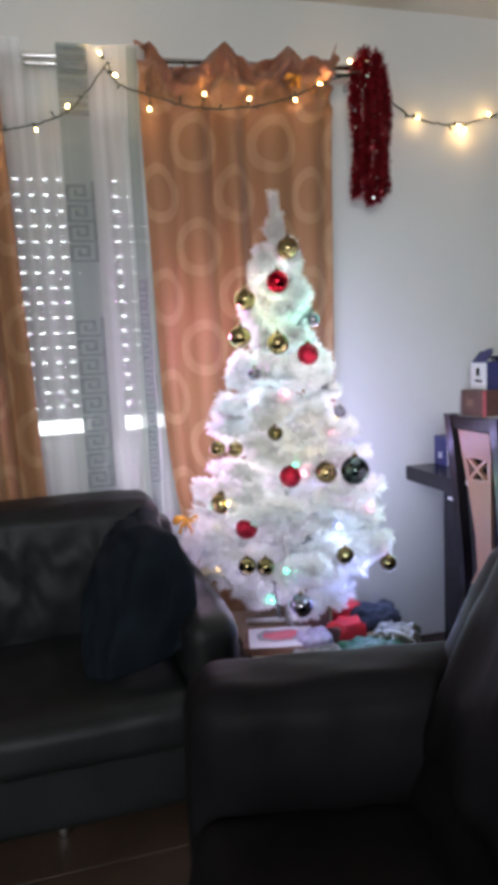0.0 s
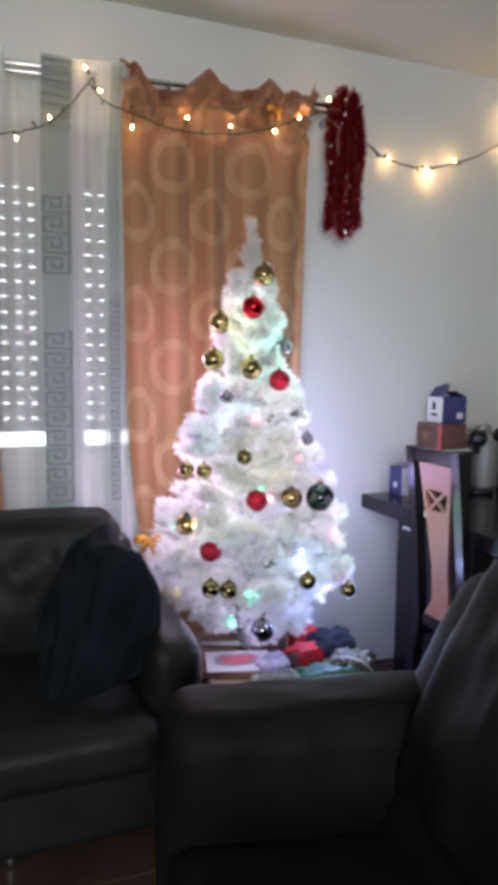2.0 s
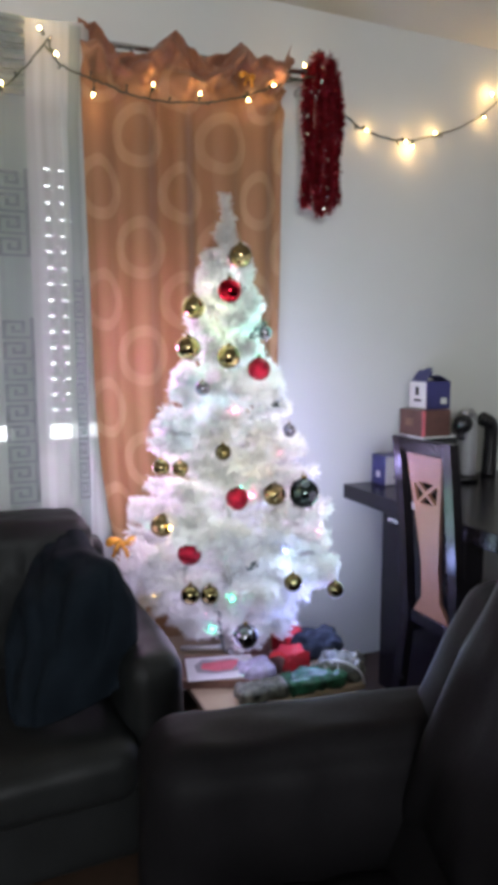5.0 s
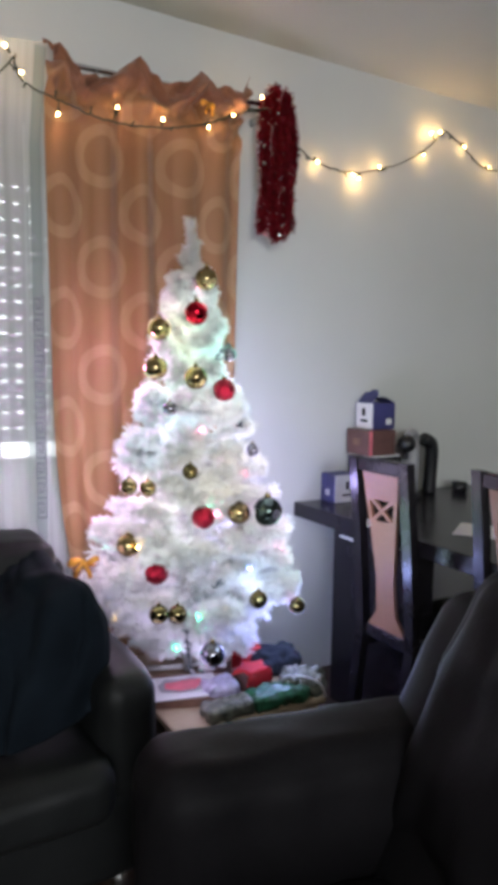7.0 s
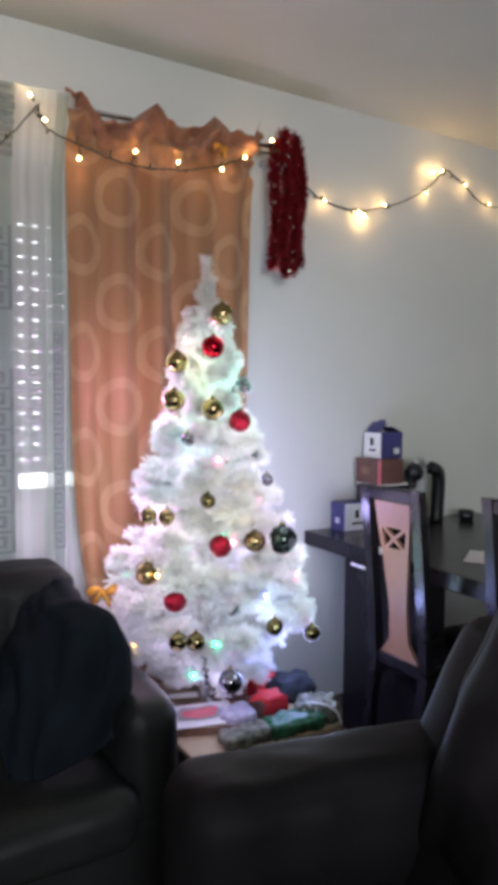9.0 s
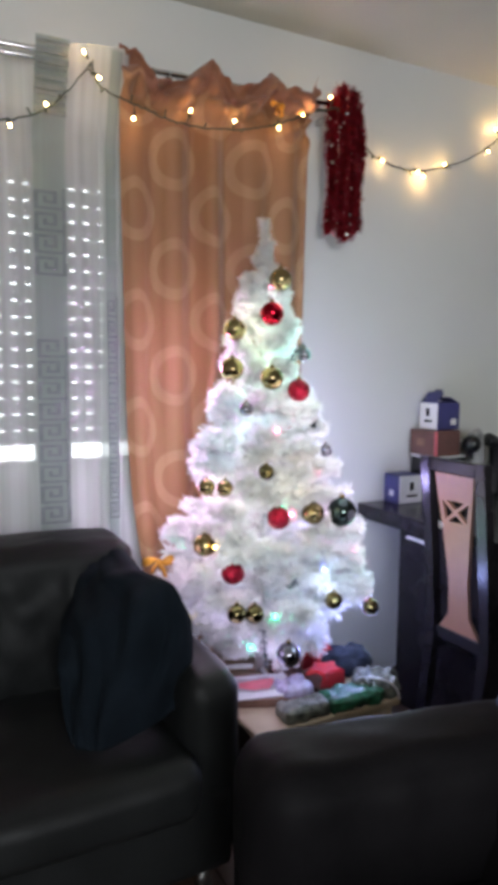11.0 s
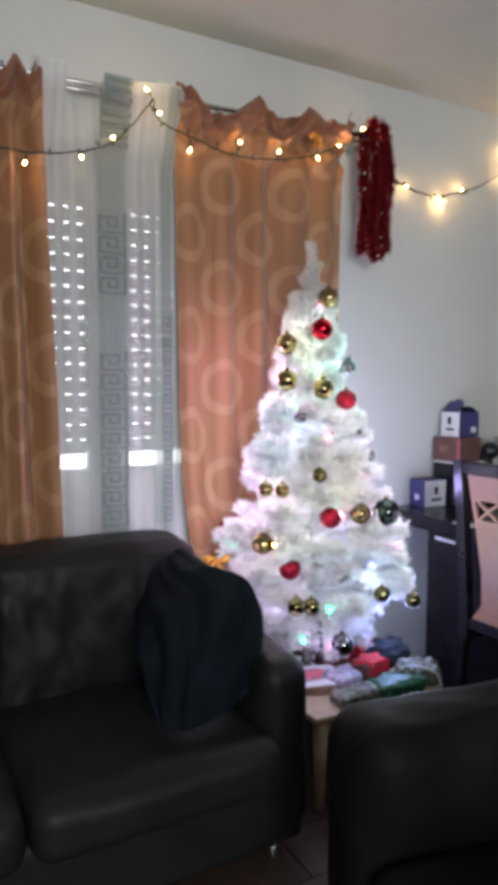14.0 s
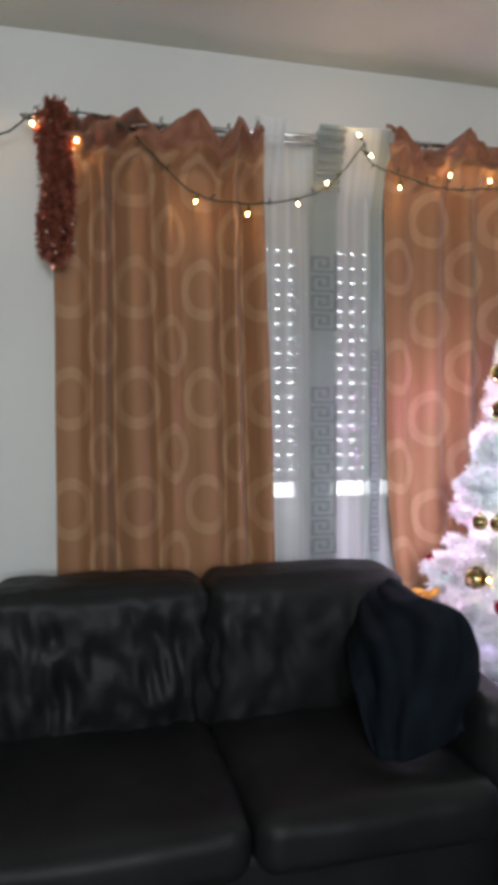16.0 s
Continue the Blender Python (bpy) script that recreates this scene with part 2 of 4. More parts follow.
def soft_box(x0, y0, z0, x1, y1, z1, r, n=18, puff=0.0, wrinkle=0.0, seed=0.0, freq=9.0, calm_top=False):
    """A padded form: a rounded box with bulging faces and creases."""
    b = bmesh.new()
    bmesh.ops.create_cube(b, size=2.0)
    bmesh.ops.subdivide_edges(b, edges=b.edges[:], cuts=n, use_grid_fill=True)
    h = Vector(((x1 - x0) / 2, (y1 - y0) / 2, (z1 - z0) / 2))
    c = Vector(((x0 + x1) / 2, (y0 + y1) / 2, (z0 + z1) / 2))
    r = min(r, *h)
    for v in b.verts:
        q = v.co.copy()
        p = Vector([math.copysign(abs(a) ** 0.8, a) * s for a, s in zip(q, h)])
        inner = Vector([max(-(s - r), min(s - r, a)) for a, s in zip(p, h)])
        d = p - inner
        d = d.normalized() if d.length > 1e-6 else Vector((0, 0, 1))
        e = inner + d * r
        k = [math.cos(a * math.pi / 2) for a in q]
        for i in range(3):
            if abs(q[i]) > 0.999:
                e[i] += math.copysign(puff * k[(i + 1) % 3] * k[(i + 2) % 3], q[i])
        if wrinkle:
            w = Vector((e.x * freq, e.y * freq, e.z * freq * 0.45 + seed))
            s = noise.noise(w) + 0.5 * noise.noise(w * 2.3)
            crease = -abs(noise.noise(w * 1.1 + Vector((7, 3, 1)))) * 1.2 + 0.3
            calm = 1.0 - (0.85 * min(1.0, max(0.0, (q.z - 0.35) / 0.45)) if calm_top else 0.0)
            e += d * wrinkle * calm * (0.6 * s + crease)
        v.co = c + e
    return b


def tube(points, radius, sides=8, bm=None, cap=True):
    b = bm if bm is not None else bmesh.new()
    pts = [Vector(p) for p in points]
    rad = radius if isinstance(radius, (list, tuple)) else [radius] * len(pts)
    rings = []
    for i, p in enumerate(pts):
        t = (pts[min(i + 1, len(pts) - 1)] - pts[max(i - 1, 0)]).normalized()
        u = t.cross(Vector((0, 0, 1)) if abs(t.z) < 0.9 else Vector((1, 0, 0))).normalized()
        w = t.cross(u)
        rings.append([b.verts.new(p + (u * math.cos(a) + w * math.sin(a)) * rad[i]) for a in [2 * math.pi * k / sides for k in range(sides)]])
    for r0, r1 in zip(rings, rings[1:]):
        for k in range(sides):
            b.faces.new((r0[k], r0[(k + 1) % sides], r1[(k + 1) % sides], r1[k]))
    if cap:
        b.faces.new(rings[0][::-1])
        b.faces.new(rings[-1])
    return b


def sphere(radius, at=(0, 0, 0), u=20, v=14, bm=None):
    b = bmesh.new()
    bmesh.ops.create_uvsphere(b, u_segments=u, v_segments=v, radius=radius)
    bmesh.ops.translate(b, vec=at, verts=b.verts)
    return b if bm is None else join(bm, b)


def lathe(profile, sides=24):
    """A turned form from (radius, height) pairs."""
    b = bmesh.new()
    rings = [[b.verts.new((r * math.cos(a), r * math.sin(a), z)) for a in [2 * math.pi * k / sides for k in range(sides)]] for r, z in profile]
    for r0, r1 in zip(rings, rings[1:]):
        for k in range(sides):
            b.faces.new((r0[k], r0[(k + 1) % sides], r1[(k + 1) % sides], r1[k]))
    b.faces.new(rings[0][::-1])
    b.faces.new(rings[-1])
    return b


def quads(name, mat, corners, parent=None, label=""):
    """Many small leaves in one mesh, from an array of (n, 4, 3) corners."""
    n = len(corners)
    me = bpy.data.meshes.new(name)
    me.from_pydata(np.asarray(corners).reshape(-1, 3).tolist(), [], np.arange(4 * n).reshape(n, 4).tolist())
    me.materials.append(mat)
    ob = new(name, me)
    ob.parent = parent
    return tagged(ob, label)


def smooth_path(pts, n=8):
    out, p = [], [Vector(q) for q in pts]
    for i in range(len(p) - 1):
        a, b, c, d = p[max(i - 1, 0)], p[i], p[i + 1], p[min(i + 2, len(p) - 1)]
        for s in range(n):
            t = s / n
            out.append(0.5 * ((2 * b) + (c - a) * t + (2 * a - 5 * b + 4 * c - d) * t * t + (3 * b - a - 3 * c + d) * t ** 3))
    return out + [p[-1]]


# ---- the room ----
WALL, TOP = 2.57, 2.525           # inner face of the window wall, ceiling height
XL, XR, YB = -2.6, 3.6, -2.6
OX0, OX1, OZ0, OZ1 = -0.64, 0.92, 0.945, 2.09   # window opening
bm = box(XL - 0.15, WALL, 0, OX0, WALL + 0.42, TOP)
box(OX1, WALL, 0, XR + 0.15, WALL + 0.42, TOP, bm=bm)
box(OX0, WALL, 0, OX1, WALL + 0.42, OZ0, bm=bm)
box(OX0, WALL, OZ1, OX1, WALL + 0.42, TOP, bm=bm)
solo("wall_north", bm, PAINT, "off-white painted plaster wall with the window", "wall", False, kind="structure")
solo("wall_west", box(XL - 0.15, YB, 0, XL, WALL, TOP), PAINT, "off-white painted plaster wall", "wall", False, kind="structure")
solo("wall_east", box(XR, YB, 0, XR + 0.15, WALL, TOP), PAINT, "off-white painted plaster wall", "wall", False, kind="structure")
bm = box(XL - 0.15, YB - 0.2, 0, -1.6, YB, TOP)
box(-0.2, YB - 0.2, 0, XR + 0.15, YB, TOP, bm=bm)
box(-1.6, YB - 0.2, 0, -0.2, YB, 1.25, bm=bm)
box(-1.6, YB - 0.2, 2.25, -0.2, YB, TOP, bm=bm)
solo("wall_south", bm, PAINT, "off-white painted plaster wall", "wall", False, kind="structure")
solo("ceiling", box(XL - 0.15, YB - 0.2, TOP, XR + 0.15, WALL + 0.42, TOP + 0.12), CEIL, "dull white painted ceiling", "ceiling", False, kind="structure")
solo("floor", box(XL - 0.15, YB - 0.2, -0.1, XR + 0.15, WALL + 0.42, -0.006), PLANK, "brown wood-effect laminate floor", "floor", False, kind="structure")

# the bright overcast outdoors behind the slots
bm = bmesh.new()
bm.faces.new([bm.verts.new(q) for q in ((-4, 0, -2), (4, 0, -2), (4, 0, 5), (-4, 0, 5))])
solo("backdrop", bm, BACKDROP, "pale overcast daylight outside the window", "backdrop", False, kind="structure", at=(0, WALL + 2.5, 0))

# roller shutter, let down with its slots open
shutter = thing("roller_shutter", 0, WALL + 0.30, 0, "pale grey roller shutter, let down with open light slots", "shutter")
PITCH = 0.0583
rows_open = 17
for i in range(19):
    z0 = 1.006 + i * PITCH
    bm = box(OX0, -0.004, z0 + 0.0072, OX1, 0.004, z0 + PITCH, 0.002, 1)
    if i < rows_open and i > 0:
        x = OX0
        while x < OX1 - 0.05:
            box(x, -0.003, z0, x + 0.031, 0.003, z0 + 0.0074, bm=bm)
            x += 0.0530
    elif i:
        box(OX0, -0.003, z0, OX1, 0.003, z0 + 0.0074, bm=bm)
    part("slat", bm, SLAT, shutter, smooth=False)
part("bottom_rail", box(OX0, -0.008, OZ0 - 0.002, OX1, 0.008, OZ0 + 0.012, 0.003, 1), SLAT, shutter, smooth=False)

# white sash in front of the shutter, with its middle post
window = thing("window_1", 0, WALL + 0.26, 0, "white plastic window with a broad middle post", "window", kind="structure")
FRAME = material("white_pvc_frame", (0.62, 0.64, 0.64), 0.45, vary=0.05)
for x0, x1 in ((OX0, OX0 + 0.06), (0.148, 0.276), (OX1 - 0.06, OX1)):
    part("upright", box(x0, -0.025, OZ0, x1, 0.025, OZ1, 0.006, 2), FRAME, window, smooth=False)
for x0, x1 in ((OX0 + 0.06, 0.148), (0.276, OX1 - 0.06)):
    part("bottom_bar", box(x0, -0.024, OZ0, x1, 0.024, OZ0 + 0.016, 0.004, 1), FRAME, window, smooth=False)
    part("top_bar", box(x0, -0.024, OZ1 - 0.05, x1, 0.024, OZ1, 0.004, 1), FRAME, window, smooth=False)

# ---- curtains ----
RODY = 2.455


def over_rod(x, dip):
    return -0.028 - 0.035 * dip


def curtain_mesh(header, x0b, x1b, zbot, pleats, depth, seed, nu=260, nv=80, front=over_rod, sway=0.0):
    """Eyelet curtain: a slumped zigzag header over the rod, broad and narrow pleats by turns. header: (x, z) of its peaks and dips.
    pleats: x of a broad pleat, distance to the next broad one, how much narrower the pleats between are."""
    b = bmesh.new()
    uvl = b.loops.layers.uv.new("UVMap")
    rnd = random.Random(seed)
    ph = [rnd.uniform(-0.5, 0.5) for _ in range(8)]
    hxs, hzs = [q[0] for q in header], [q[1] for q in header]
    ztop = max(hzs)
    mid, step, pinch = pleats
    turns = np.linspace(-6, 6, 2400)
    places = mid + step * (turns + pinch * np.sin(2 * np.pi * turns) / (2 * np.pi))
    xl, xr = (hxs[0] + x0b) / 2, (hxs[-1] + x1b) / 2
    c0, c1 = float(np.interp(xl, places, turns)), float(np.interp(xr, places, turns))
    grid, uvs = [], {}
    for j in range(nv + 1):
        v = (j / nv) ** 1.25
        row = []
        for i in range(nu + 1):
            c = c0 + (c1 - c0) * i / nu
            u = (float(np.interp(c, turns, places)) - xl) / (xr - xl)
            xa = hxs[0] + (hxs[-1] - hxs[0]) * u
            zh = float(np.interp(xa, hxs, hzs))
            dip = (ztop - zh) / 0.12
            a = 4 * math.pi * (c + 0.022 * math.sin(2.1 * v + 3 * c + ph[0]))
            xb = x0b + (x1b - x0b) * u
            x = xa + (xb - xa) * min(1, v * 1.3) ** 0.8
            s = -math.cos(a)
            head = max(0.0, 1 - v * 8)
            deep = 0.75 + 0.35 * math.sin(3.3 * c + ph[4] * 6)
            fold = deep * (math.copysign(abs(s) ** 0.8, s) + 0.35 * max(0.0, s) ** 3)
            y = depth * fold * (1 - head) * (1 - 0.25 * v) + front(xa, dip) * head
            y += 0.012 * math.sin(6 * v + 5 * u + ph[3] * 5) * v
            crumple = math.exp(-((v - 0.04) / 0.045) ** 2) * (1 if depth > 0.01 else 0)
            y += crumple * (0.125 * noise.noise(Vector((xa * 10 + v * 34, v * 20, seed))) + 0.060 * noise.noise(Vector((xa * 30 - v * 60, v * 40, seed + 5))))
            x += sway * max(0.0, v - 0.5) ** 2 * (1 - u)
            x += 0.005 * math.sin(4 * v + 11 * u) + (0.004 * noise.noise(Vector((c * 3, v * 5, seed))) if depth > 0.01 else 0)
            z = zh + (ztop - zh) * min(1, v * 9) * 0.9 - (ztop - zbot) * v
            vert = b.verts.new((x, y, z))
            uvs[vert] = (c * RING_X, v * (ztop - zbot))
            row.append(vert)
        grid.append(row)
    for r0, r1 in zip(grid, grid[1:]):
        for i in range(nu):
            f = b.faces.new((r0[i], r1[i], r1[i + 1], r0[i + 1]))
            for loop in f.loops:
                loop[uvl].uv = uvs[loop.vert]
    return b


def cloth(name, mesh_bm, mat, label, at, thick=0.0015, group="curtains at the window"):
    t = thing(name, at[0], at[1], at[2], label, "curtain", group=group)
    p = part("cloth", mesh_bm, mat, t)
    if thick:
        s = p.modifiers.new("thickness", "SOLIDIFY")
        s.thickness = thick
    return t


HEAD_R = [(0.350, 2.285), (0.372, 2.262), (0.395, 2.278), (0.455, 2.185), (0.56, 2.215), (0.654, 2.285), (0.70, 2.25), (0.759, 2.232), (0.83, 2.255), (0.886, 2.311), (0.921, 2.245), (0.98, 2.265), (1.035, 2.255), (1.072, 2.322)]
HEAD_L = [(-0.755, 2.18), (-0.70, 2.215), (-0.67, 2.175), (-0.63, 2.212), (-0.55, 2.205), (-0.486, 2.258), (-0.421, 2.180), (-0.36, 2.225), (-0.303, 2.268), (-0.235, 2.165), (-0.19, 2.21), (-0.162, 2.268), (-0.125, 2.19), (-0.091, 2.268)]
cloth("curtain", curtain_mesh(HEAD_R, 0.380, 1.030, 0.16, (0.545, 0.277, 0.18), 0.026, 1, sway=0.6), CURTAIN,
      "rust-orange jacquard eyelet curtain with pale rings, behind the tree", (0, RODY, 0))
cloth("curtain", curtain_mesh(HEAD_L, -0.76, -0.045, 0.16, (-0.498, 0.214, 0.33), 0.030, 2), CURTAIN_2,
      "rust-orange jacquard eyelet curtain with pale rings, behind the sofa", (0, RODY, 0))
sheer = cloth("sheer_curtain", curtain_mesh([(-0.12, 2.262), (0.09, 2.258), (0.2, 2.252), (0.385, 2.268)], -0.11, 0.425, 0.2, (0.03, 0.35, 0.0), 0.007, 3, 200, 60, front=lambda x, d: -0.095 if x > 0.12 or x < -0.012 else 0.004), VOILE,
              "thin white voile curtain with a grey Greek-key band", (0, RODY + 0.055, 0), 0)


def band(x0, x1, lean):
    """A woven strip of the voile with its key pattern."""
    b = bmesh.new()
    uvl = b.loops.layers.uv.new("UVMap")
    n = 96
    vs = [[b.verts.new((x + lean * k / n, -0.026 - 0.095 * max(0, 1 - k / n * 8) + 0.002 * math.sin(k * 0.9 + x * 30), 2.243 - 2.05 * k / n)) for x in (x0, (x0 + x1) / 2, x1)] for k in range(n + 1)]
    for r0, r1 in zip(vs, vs[1:]):
        for i in range(2):
            f = b.faces.new((r0[i], r1[i], r1[i + 1], r0[i + 1]))
            for loop in f.loops:
                loop[uvl].uv = (loop.vert.co.x, loop.vert.co.z)
    part("band", b, VOILE2, sheer, "grey-green woven band")
    W = x1 - x0
    key = ((0, 0, 0.875, 0.11), (0, 0.115, 0.13, 0.715), (0, 0.72, 0.72, 0.85), (0.60, 0.405, 0.72, 0.715), (0.28, 0.28, 0.72, 0.40), (0.28, 0.405, 0.40, 0.60), (0.88, 0, 1, 0.99))
    stretches = ((0.80, 1.34), (1.58, 1.80)) if W > 0.08 else ((0.80, 1.5),)
    for za, zb in stretches:
        z = za
        while z < zb:
            kb = bmesh.new()
            sh = lean * (2.243 - z) / 2.05
            for (a, b_, c, d) in key:
                box(x0 + sh + a * W, -0.0315, z + b_ * 0.066, x0 + sh + c * W, -0.0295, z + d * 0.066, bm=kb)
            part("key_motif", kb, BAND, sheer, "grey woven key motif", False)
            z += 0.066
    for k in range(9 if W > 0.08 else 0):
        z = 2.232 - k * 0.021
        part("thread", box(x0 + 0.002, -0.0320 - 0.095 * max(0, 1 - (2.243 - z) / 2.05 * 8), z - 0.009 - 0.004 * (k % 3), x1 - 0.004 * (k % 2), -0.0295 - 0.095 * max(0, 1 - (2.243 - z) / 2.05 * 8), z), BAND, sheer, "", False)


part("border", curtain_mesh([(0.30, 2.262), (0.34, 2.260), (0.390, 2.268)], 0.302, 0.415, 0.2, (0.30, 0.35, 0.0), 0.004, 6, 60, 60, front=lambda x, d: -0.07), VOILE_HEM, sheer, "doubled white edge of the voile")
band(0.096, 0.192, 0.004)
band(0.318, 0.352, 0.006)

# rod with its eyelets
rod = thing("curtain_rod", 0, RODY, 2.222, "brushed steel double curtain rod with rings", "curtain rod")
part("rod", tube([(-0.84, 0, -0.02), (1.25, 0, 0.035)], 0.009, 12), CHROME, rod)
part("back_rod", tube([(-0.80, 0.028, -0.03), (1.2, 0.028, 0.02)], 0.007, 10), CHROME, rod)
for x in (-0.80, 1.16):
    part("bracket", box(x - 0.008, -0.012, -0.012, x + 0.008, WALL - RODY, 0.012, 0.003, 1), CHROME, rod)
for x, y in ((0.150, 0.0), (0.27, 0.0), (0.52, 0.0), (0.70, 0.0), (0.86, 0.0), (-0.68, 0.0), (-0.42, 0.0), (-0.2, 0.0)):
    pts = [(x + 0.004 * math.sin(a), y + 0.023 * math.cos(a), 0.023 * math.sin(a) - 0.006) for a in [2 * math.pi * k / 18 for k in range(19)]]
    part("eyelet_ring", tube(pts, 0.004, 8, cap=False), CHROME, rod)


# ---- low table, tree, baubles ----
TREE_X, TREE_Y, TABLE_Z = 0.725, 2.17, 0.302
low = thing("low_table", 0.80, 2.12, 0, "low pale birch table under the white tree", "table")
part("tabletop", box(-0.26, -0.28, TABLE_Z - 0.022, 0.24, 0.28, TABLE_Z, 0.006, 3), BEECH, low)
for sx, sy in ((-0.228, -0.255), (0.208, -0.255), (-0.228, 0.255), (0.208, 0.255)):
    part("leg", tube([(sx * 0.97, sy * 0.97, TABLE_Z - 0.022), (sx, sy, 0.0)], [0.024, 0.013], 12), BEECH, low)
for sy in (-0.245, 0.245):
    part("apron", box(-0.21, sy - 0.009, TABLE_Z - 0.07, 0.22, sy + 0.009, TABLE_Z - 0.023, 0.002, 1), BEECH, low, smooth=False)

tree = thing("christmas_tree", TREE_X, TREE_Y, TABLE_Z, "white artificial Christmas tree with lit fairy lights, on a table", "Christmas tree")
TREE_H = 1.755 - TABLE_Z
part("trunk", tube([(0, 0, 0.02), (0, 0, TREE_H * 0.6), (0.0, 0, TREE_H - 0.06)], [0.016, 0.012, 0.006], 8), TRUNK, tree)
for k in range(3):
    a = 2 * math.pi * k / 3 + 0.4
    part("stand_foot", tube([(0.02 * math.cos(a), 0.02 * math.sin(a), 0.03), (0.16 * math.cos(a), 0.16 * math.sin(a), 0.012)], 0.009, 8), TRUNK, tree)

rng = np.random.default_rng(5)


def crown_radius(h):
    """Radius of the crown h metres above the low table."""
    f = np.interp(h, [0.10, 0.20, 0.32, 0.45, 0.60, 0.72, 0.86, 0.95, 1.05, 1.18, 1.28, 1.33, 1.45],
                  [0.16, 0.265, 0.315, 0.295, 0.245, 0.215, 0.165, 0.110, 0.112, 0.070, 0.042, 0.014, 0.008])
    return float(f)


def twig_needles(a, b, count, length, flat=0.0):
    """Needle strips round the stretch from a to b, leaning towards b."""
    a, b = np.array(a), np.array(b)
    axis = (b - a) / np.linalg.norm(b - a)
    u = np.cross(axis, [0.3, 0.2, 0.93])
    u /= np.linalg.norm(u)
    w = np.cross(axis, u)
    t = rng.uniform(0, 1, count)[:, None]
    ang = rng.uniform(0, 2 * np.pi, count)[:, None]
    side = u * np.cos(ang) + w * np.sin(ang)
    way = side + axis * rng.uniform(0.35, 1.0, (count, 1)) + rng.normal(0, 0.15, (count, 3))
    way /= np.linalg.norm(way, axis=1, keepdims=True)
    root = a + (b - a) * t
    ln = length * rng.uniform(0.6, 1.15, (count, 1))
    tip = root + way * ln
    across = np.cross(way, rng.normal(0, 1, (count, 3)))
    across *= 0.0021 / np.linalg.norm(across, axis=1, keepdims=True)
    return np.stack([root - across, root + across, tip + across * 0.6, tip - across * 0.6], 1)


GOLDS = [(0.739, 2.09, 1.565), (0.604, 2.125, 1.415), (0.565, 2.06, 1.298), (0.670, 2.015, 1.273), (0.802, 1.985, 0.870), (0.480, 2.06, 0.790)]
REDS = [(0.772, 2.03, 1.237), (0.683, 1.985, 0.867), (0.538, 1.99, 0.720)]
SMALL_GOLDS = [(0.514, 1.915, 0.626), (0.572, 1.92, 0.615), (0.814, 1.885, 0.630), (0.975, 1.92, 0.574)]
TWINS = [(0.468, 2.02, 0.968), (0.520, 2.01, 0.962)]
SILVERS = [(0.596, 2.03, 1.184), (0.872, 2.03, 1.052), (0.800, 2.05, 1.342)]
LONE = [(0.640, 1.985, 1.005)]
HUNG = [(q, 0.034) for q in GOLDS + REDS + [(0.688, 2.05, 1.460)]] + [(q, 0.027) for q in SMALL_GOLDS] + [(q, 0.024) for q in TWINS + LONE] + [(q, 0.021) for q in SILVERS]
HUNG += [((0.885, 1.955, 0.873), 0.045), ((0.670, 1.895, 0.488), 0.036)]


def clear_of_balls(cards):
    keep = np.ones(len(cards), bool)
    way = np.array([-0.42, -0.90, 0.08])
    way = way / np.linalg.norm(way)
    for q, r in HUNG:
        c = np.array(q) - np.array([TREE_X, TREE_Y, TABLE_Z])
        for pts in (cards[:, 0], cards[:, 2], (cards[:, 0] + cards[:, 2]) / 2):
            d = pts - c
            along = d @ way
            off = np.linalg.norm(d - along[:, None] * way, axis=1)
            keep &= ~((off < r * 1.02) & (along > -0.4 * r) | (np.linalg.norm(d, axis=1) < r))
    return cards[keep]


tips = []
golden = 2.39996
h, k = 0.10, 0
while h < 1.30:
    r = crown_radius(h)
    ang = k * golden + rng.normal(0, 0.25)
    reach = r * rng.uniform(0.80, 1.08) * (1 + 0.09 * math.sin(2.2 * ang + 9 * h) + 0.07 * math.sin(31 * h))
    rise = 0.10 * reach + rng.uniform(-0.02, 0.05)
    start = np.array([0.01 * math.cos(ang), 0.01 * math.sin(ang), h - 0.03])
    end = np.array([reach * math.cos(ang), reach * math.sin(ang), h + rise])
    mid = (start + end) / 2 + np.array([0, 0, 0.02])
    cards = [twig_needles(start, mid, int(1000 * reach), 0.032), twig_needles(mid, end, int(2100 * reach) + 120, 0.033)]
    tips.append(end)
    for s in range(int(4 + 16 * reach)):
        f = rng.uniform(0.35, 0.95)
        base = start + (end - start) * f + np.array([0, 0, 0.012])
        turn = rng.choice([-1, 1]) * rng.uniform(0.4, 0.95)
        ln = (0.05 + 0.24 * reach) * (1.1 - 0.5 * f) * rng.uniform(0.7, 1.1)
        tip = base + ln * np.array([math.cos(ang + turn), math.sin(ang + turn), rng.uniform(-0.15, 0.45)])
        rad = math.hypot(tip[0], tip[1])
        lim = crown_radius(max(0.1, tip[2])) * 1.07
        if rad > lim:
            tip[:2] *= lim / rad
        cards.append(twig_needles(base, tip, 110 + int(2300 * ln), 0.033))
        tips.append(tip)
    quads("branch", NEEDLE, clear_of_balls(np.concatenate(cards)), tree)
    h += 0.0052 + 0.010 * (h / 1.3)
    k += 1
top_cards = [twig_needles((0, 0, 1.22), (0.006, 0, 1.36), 620, 0.026), twig_needles((0.006, 0, 1.36), (-0.004, 0, 1.445), 340, 0.024)]
for s in range(5):
    a = s * 1.26
    top_cards.append(twig_needles((0, 0, 1.26 + 0.02 * s), (0.026 * math.cos(a), 0.026 * math.sin(a), 1.30 + 0.02 * s), 120, 0.022))
quads("top_shoot", NEEDLE, np.concatenate(top_cards), tree)

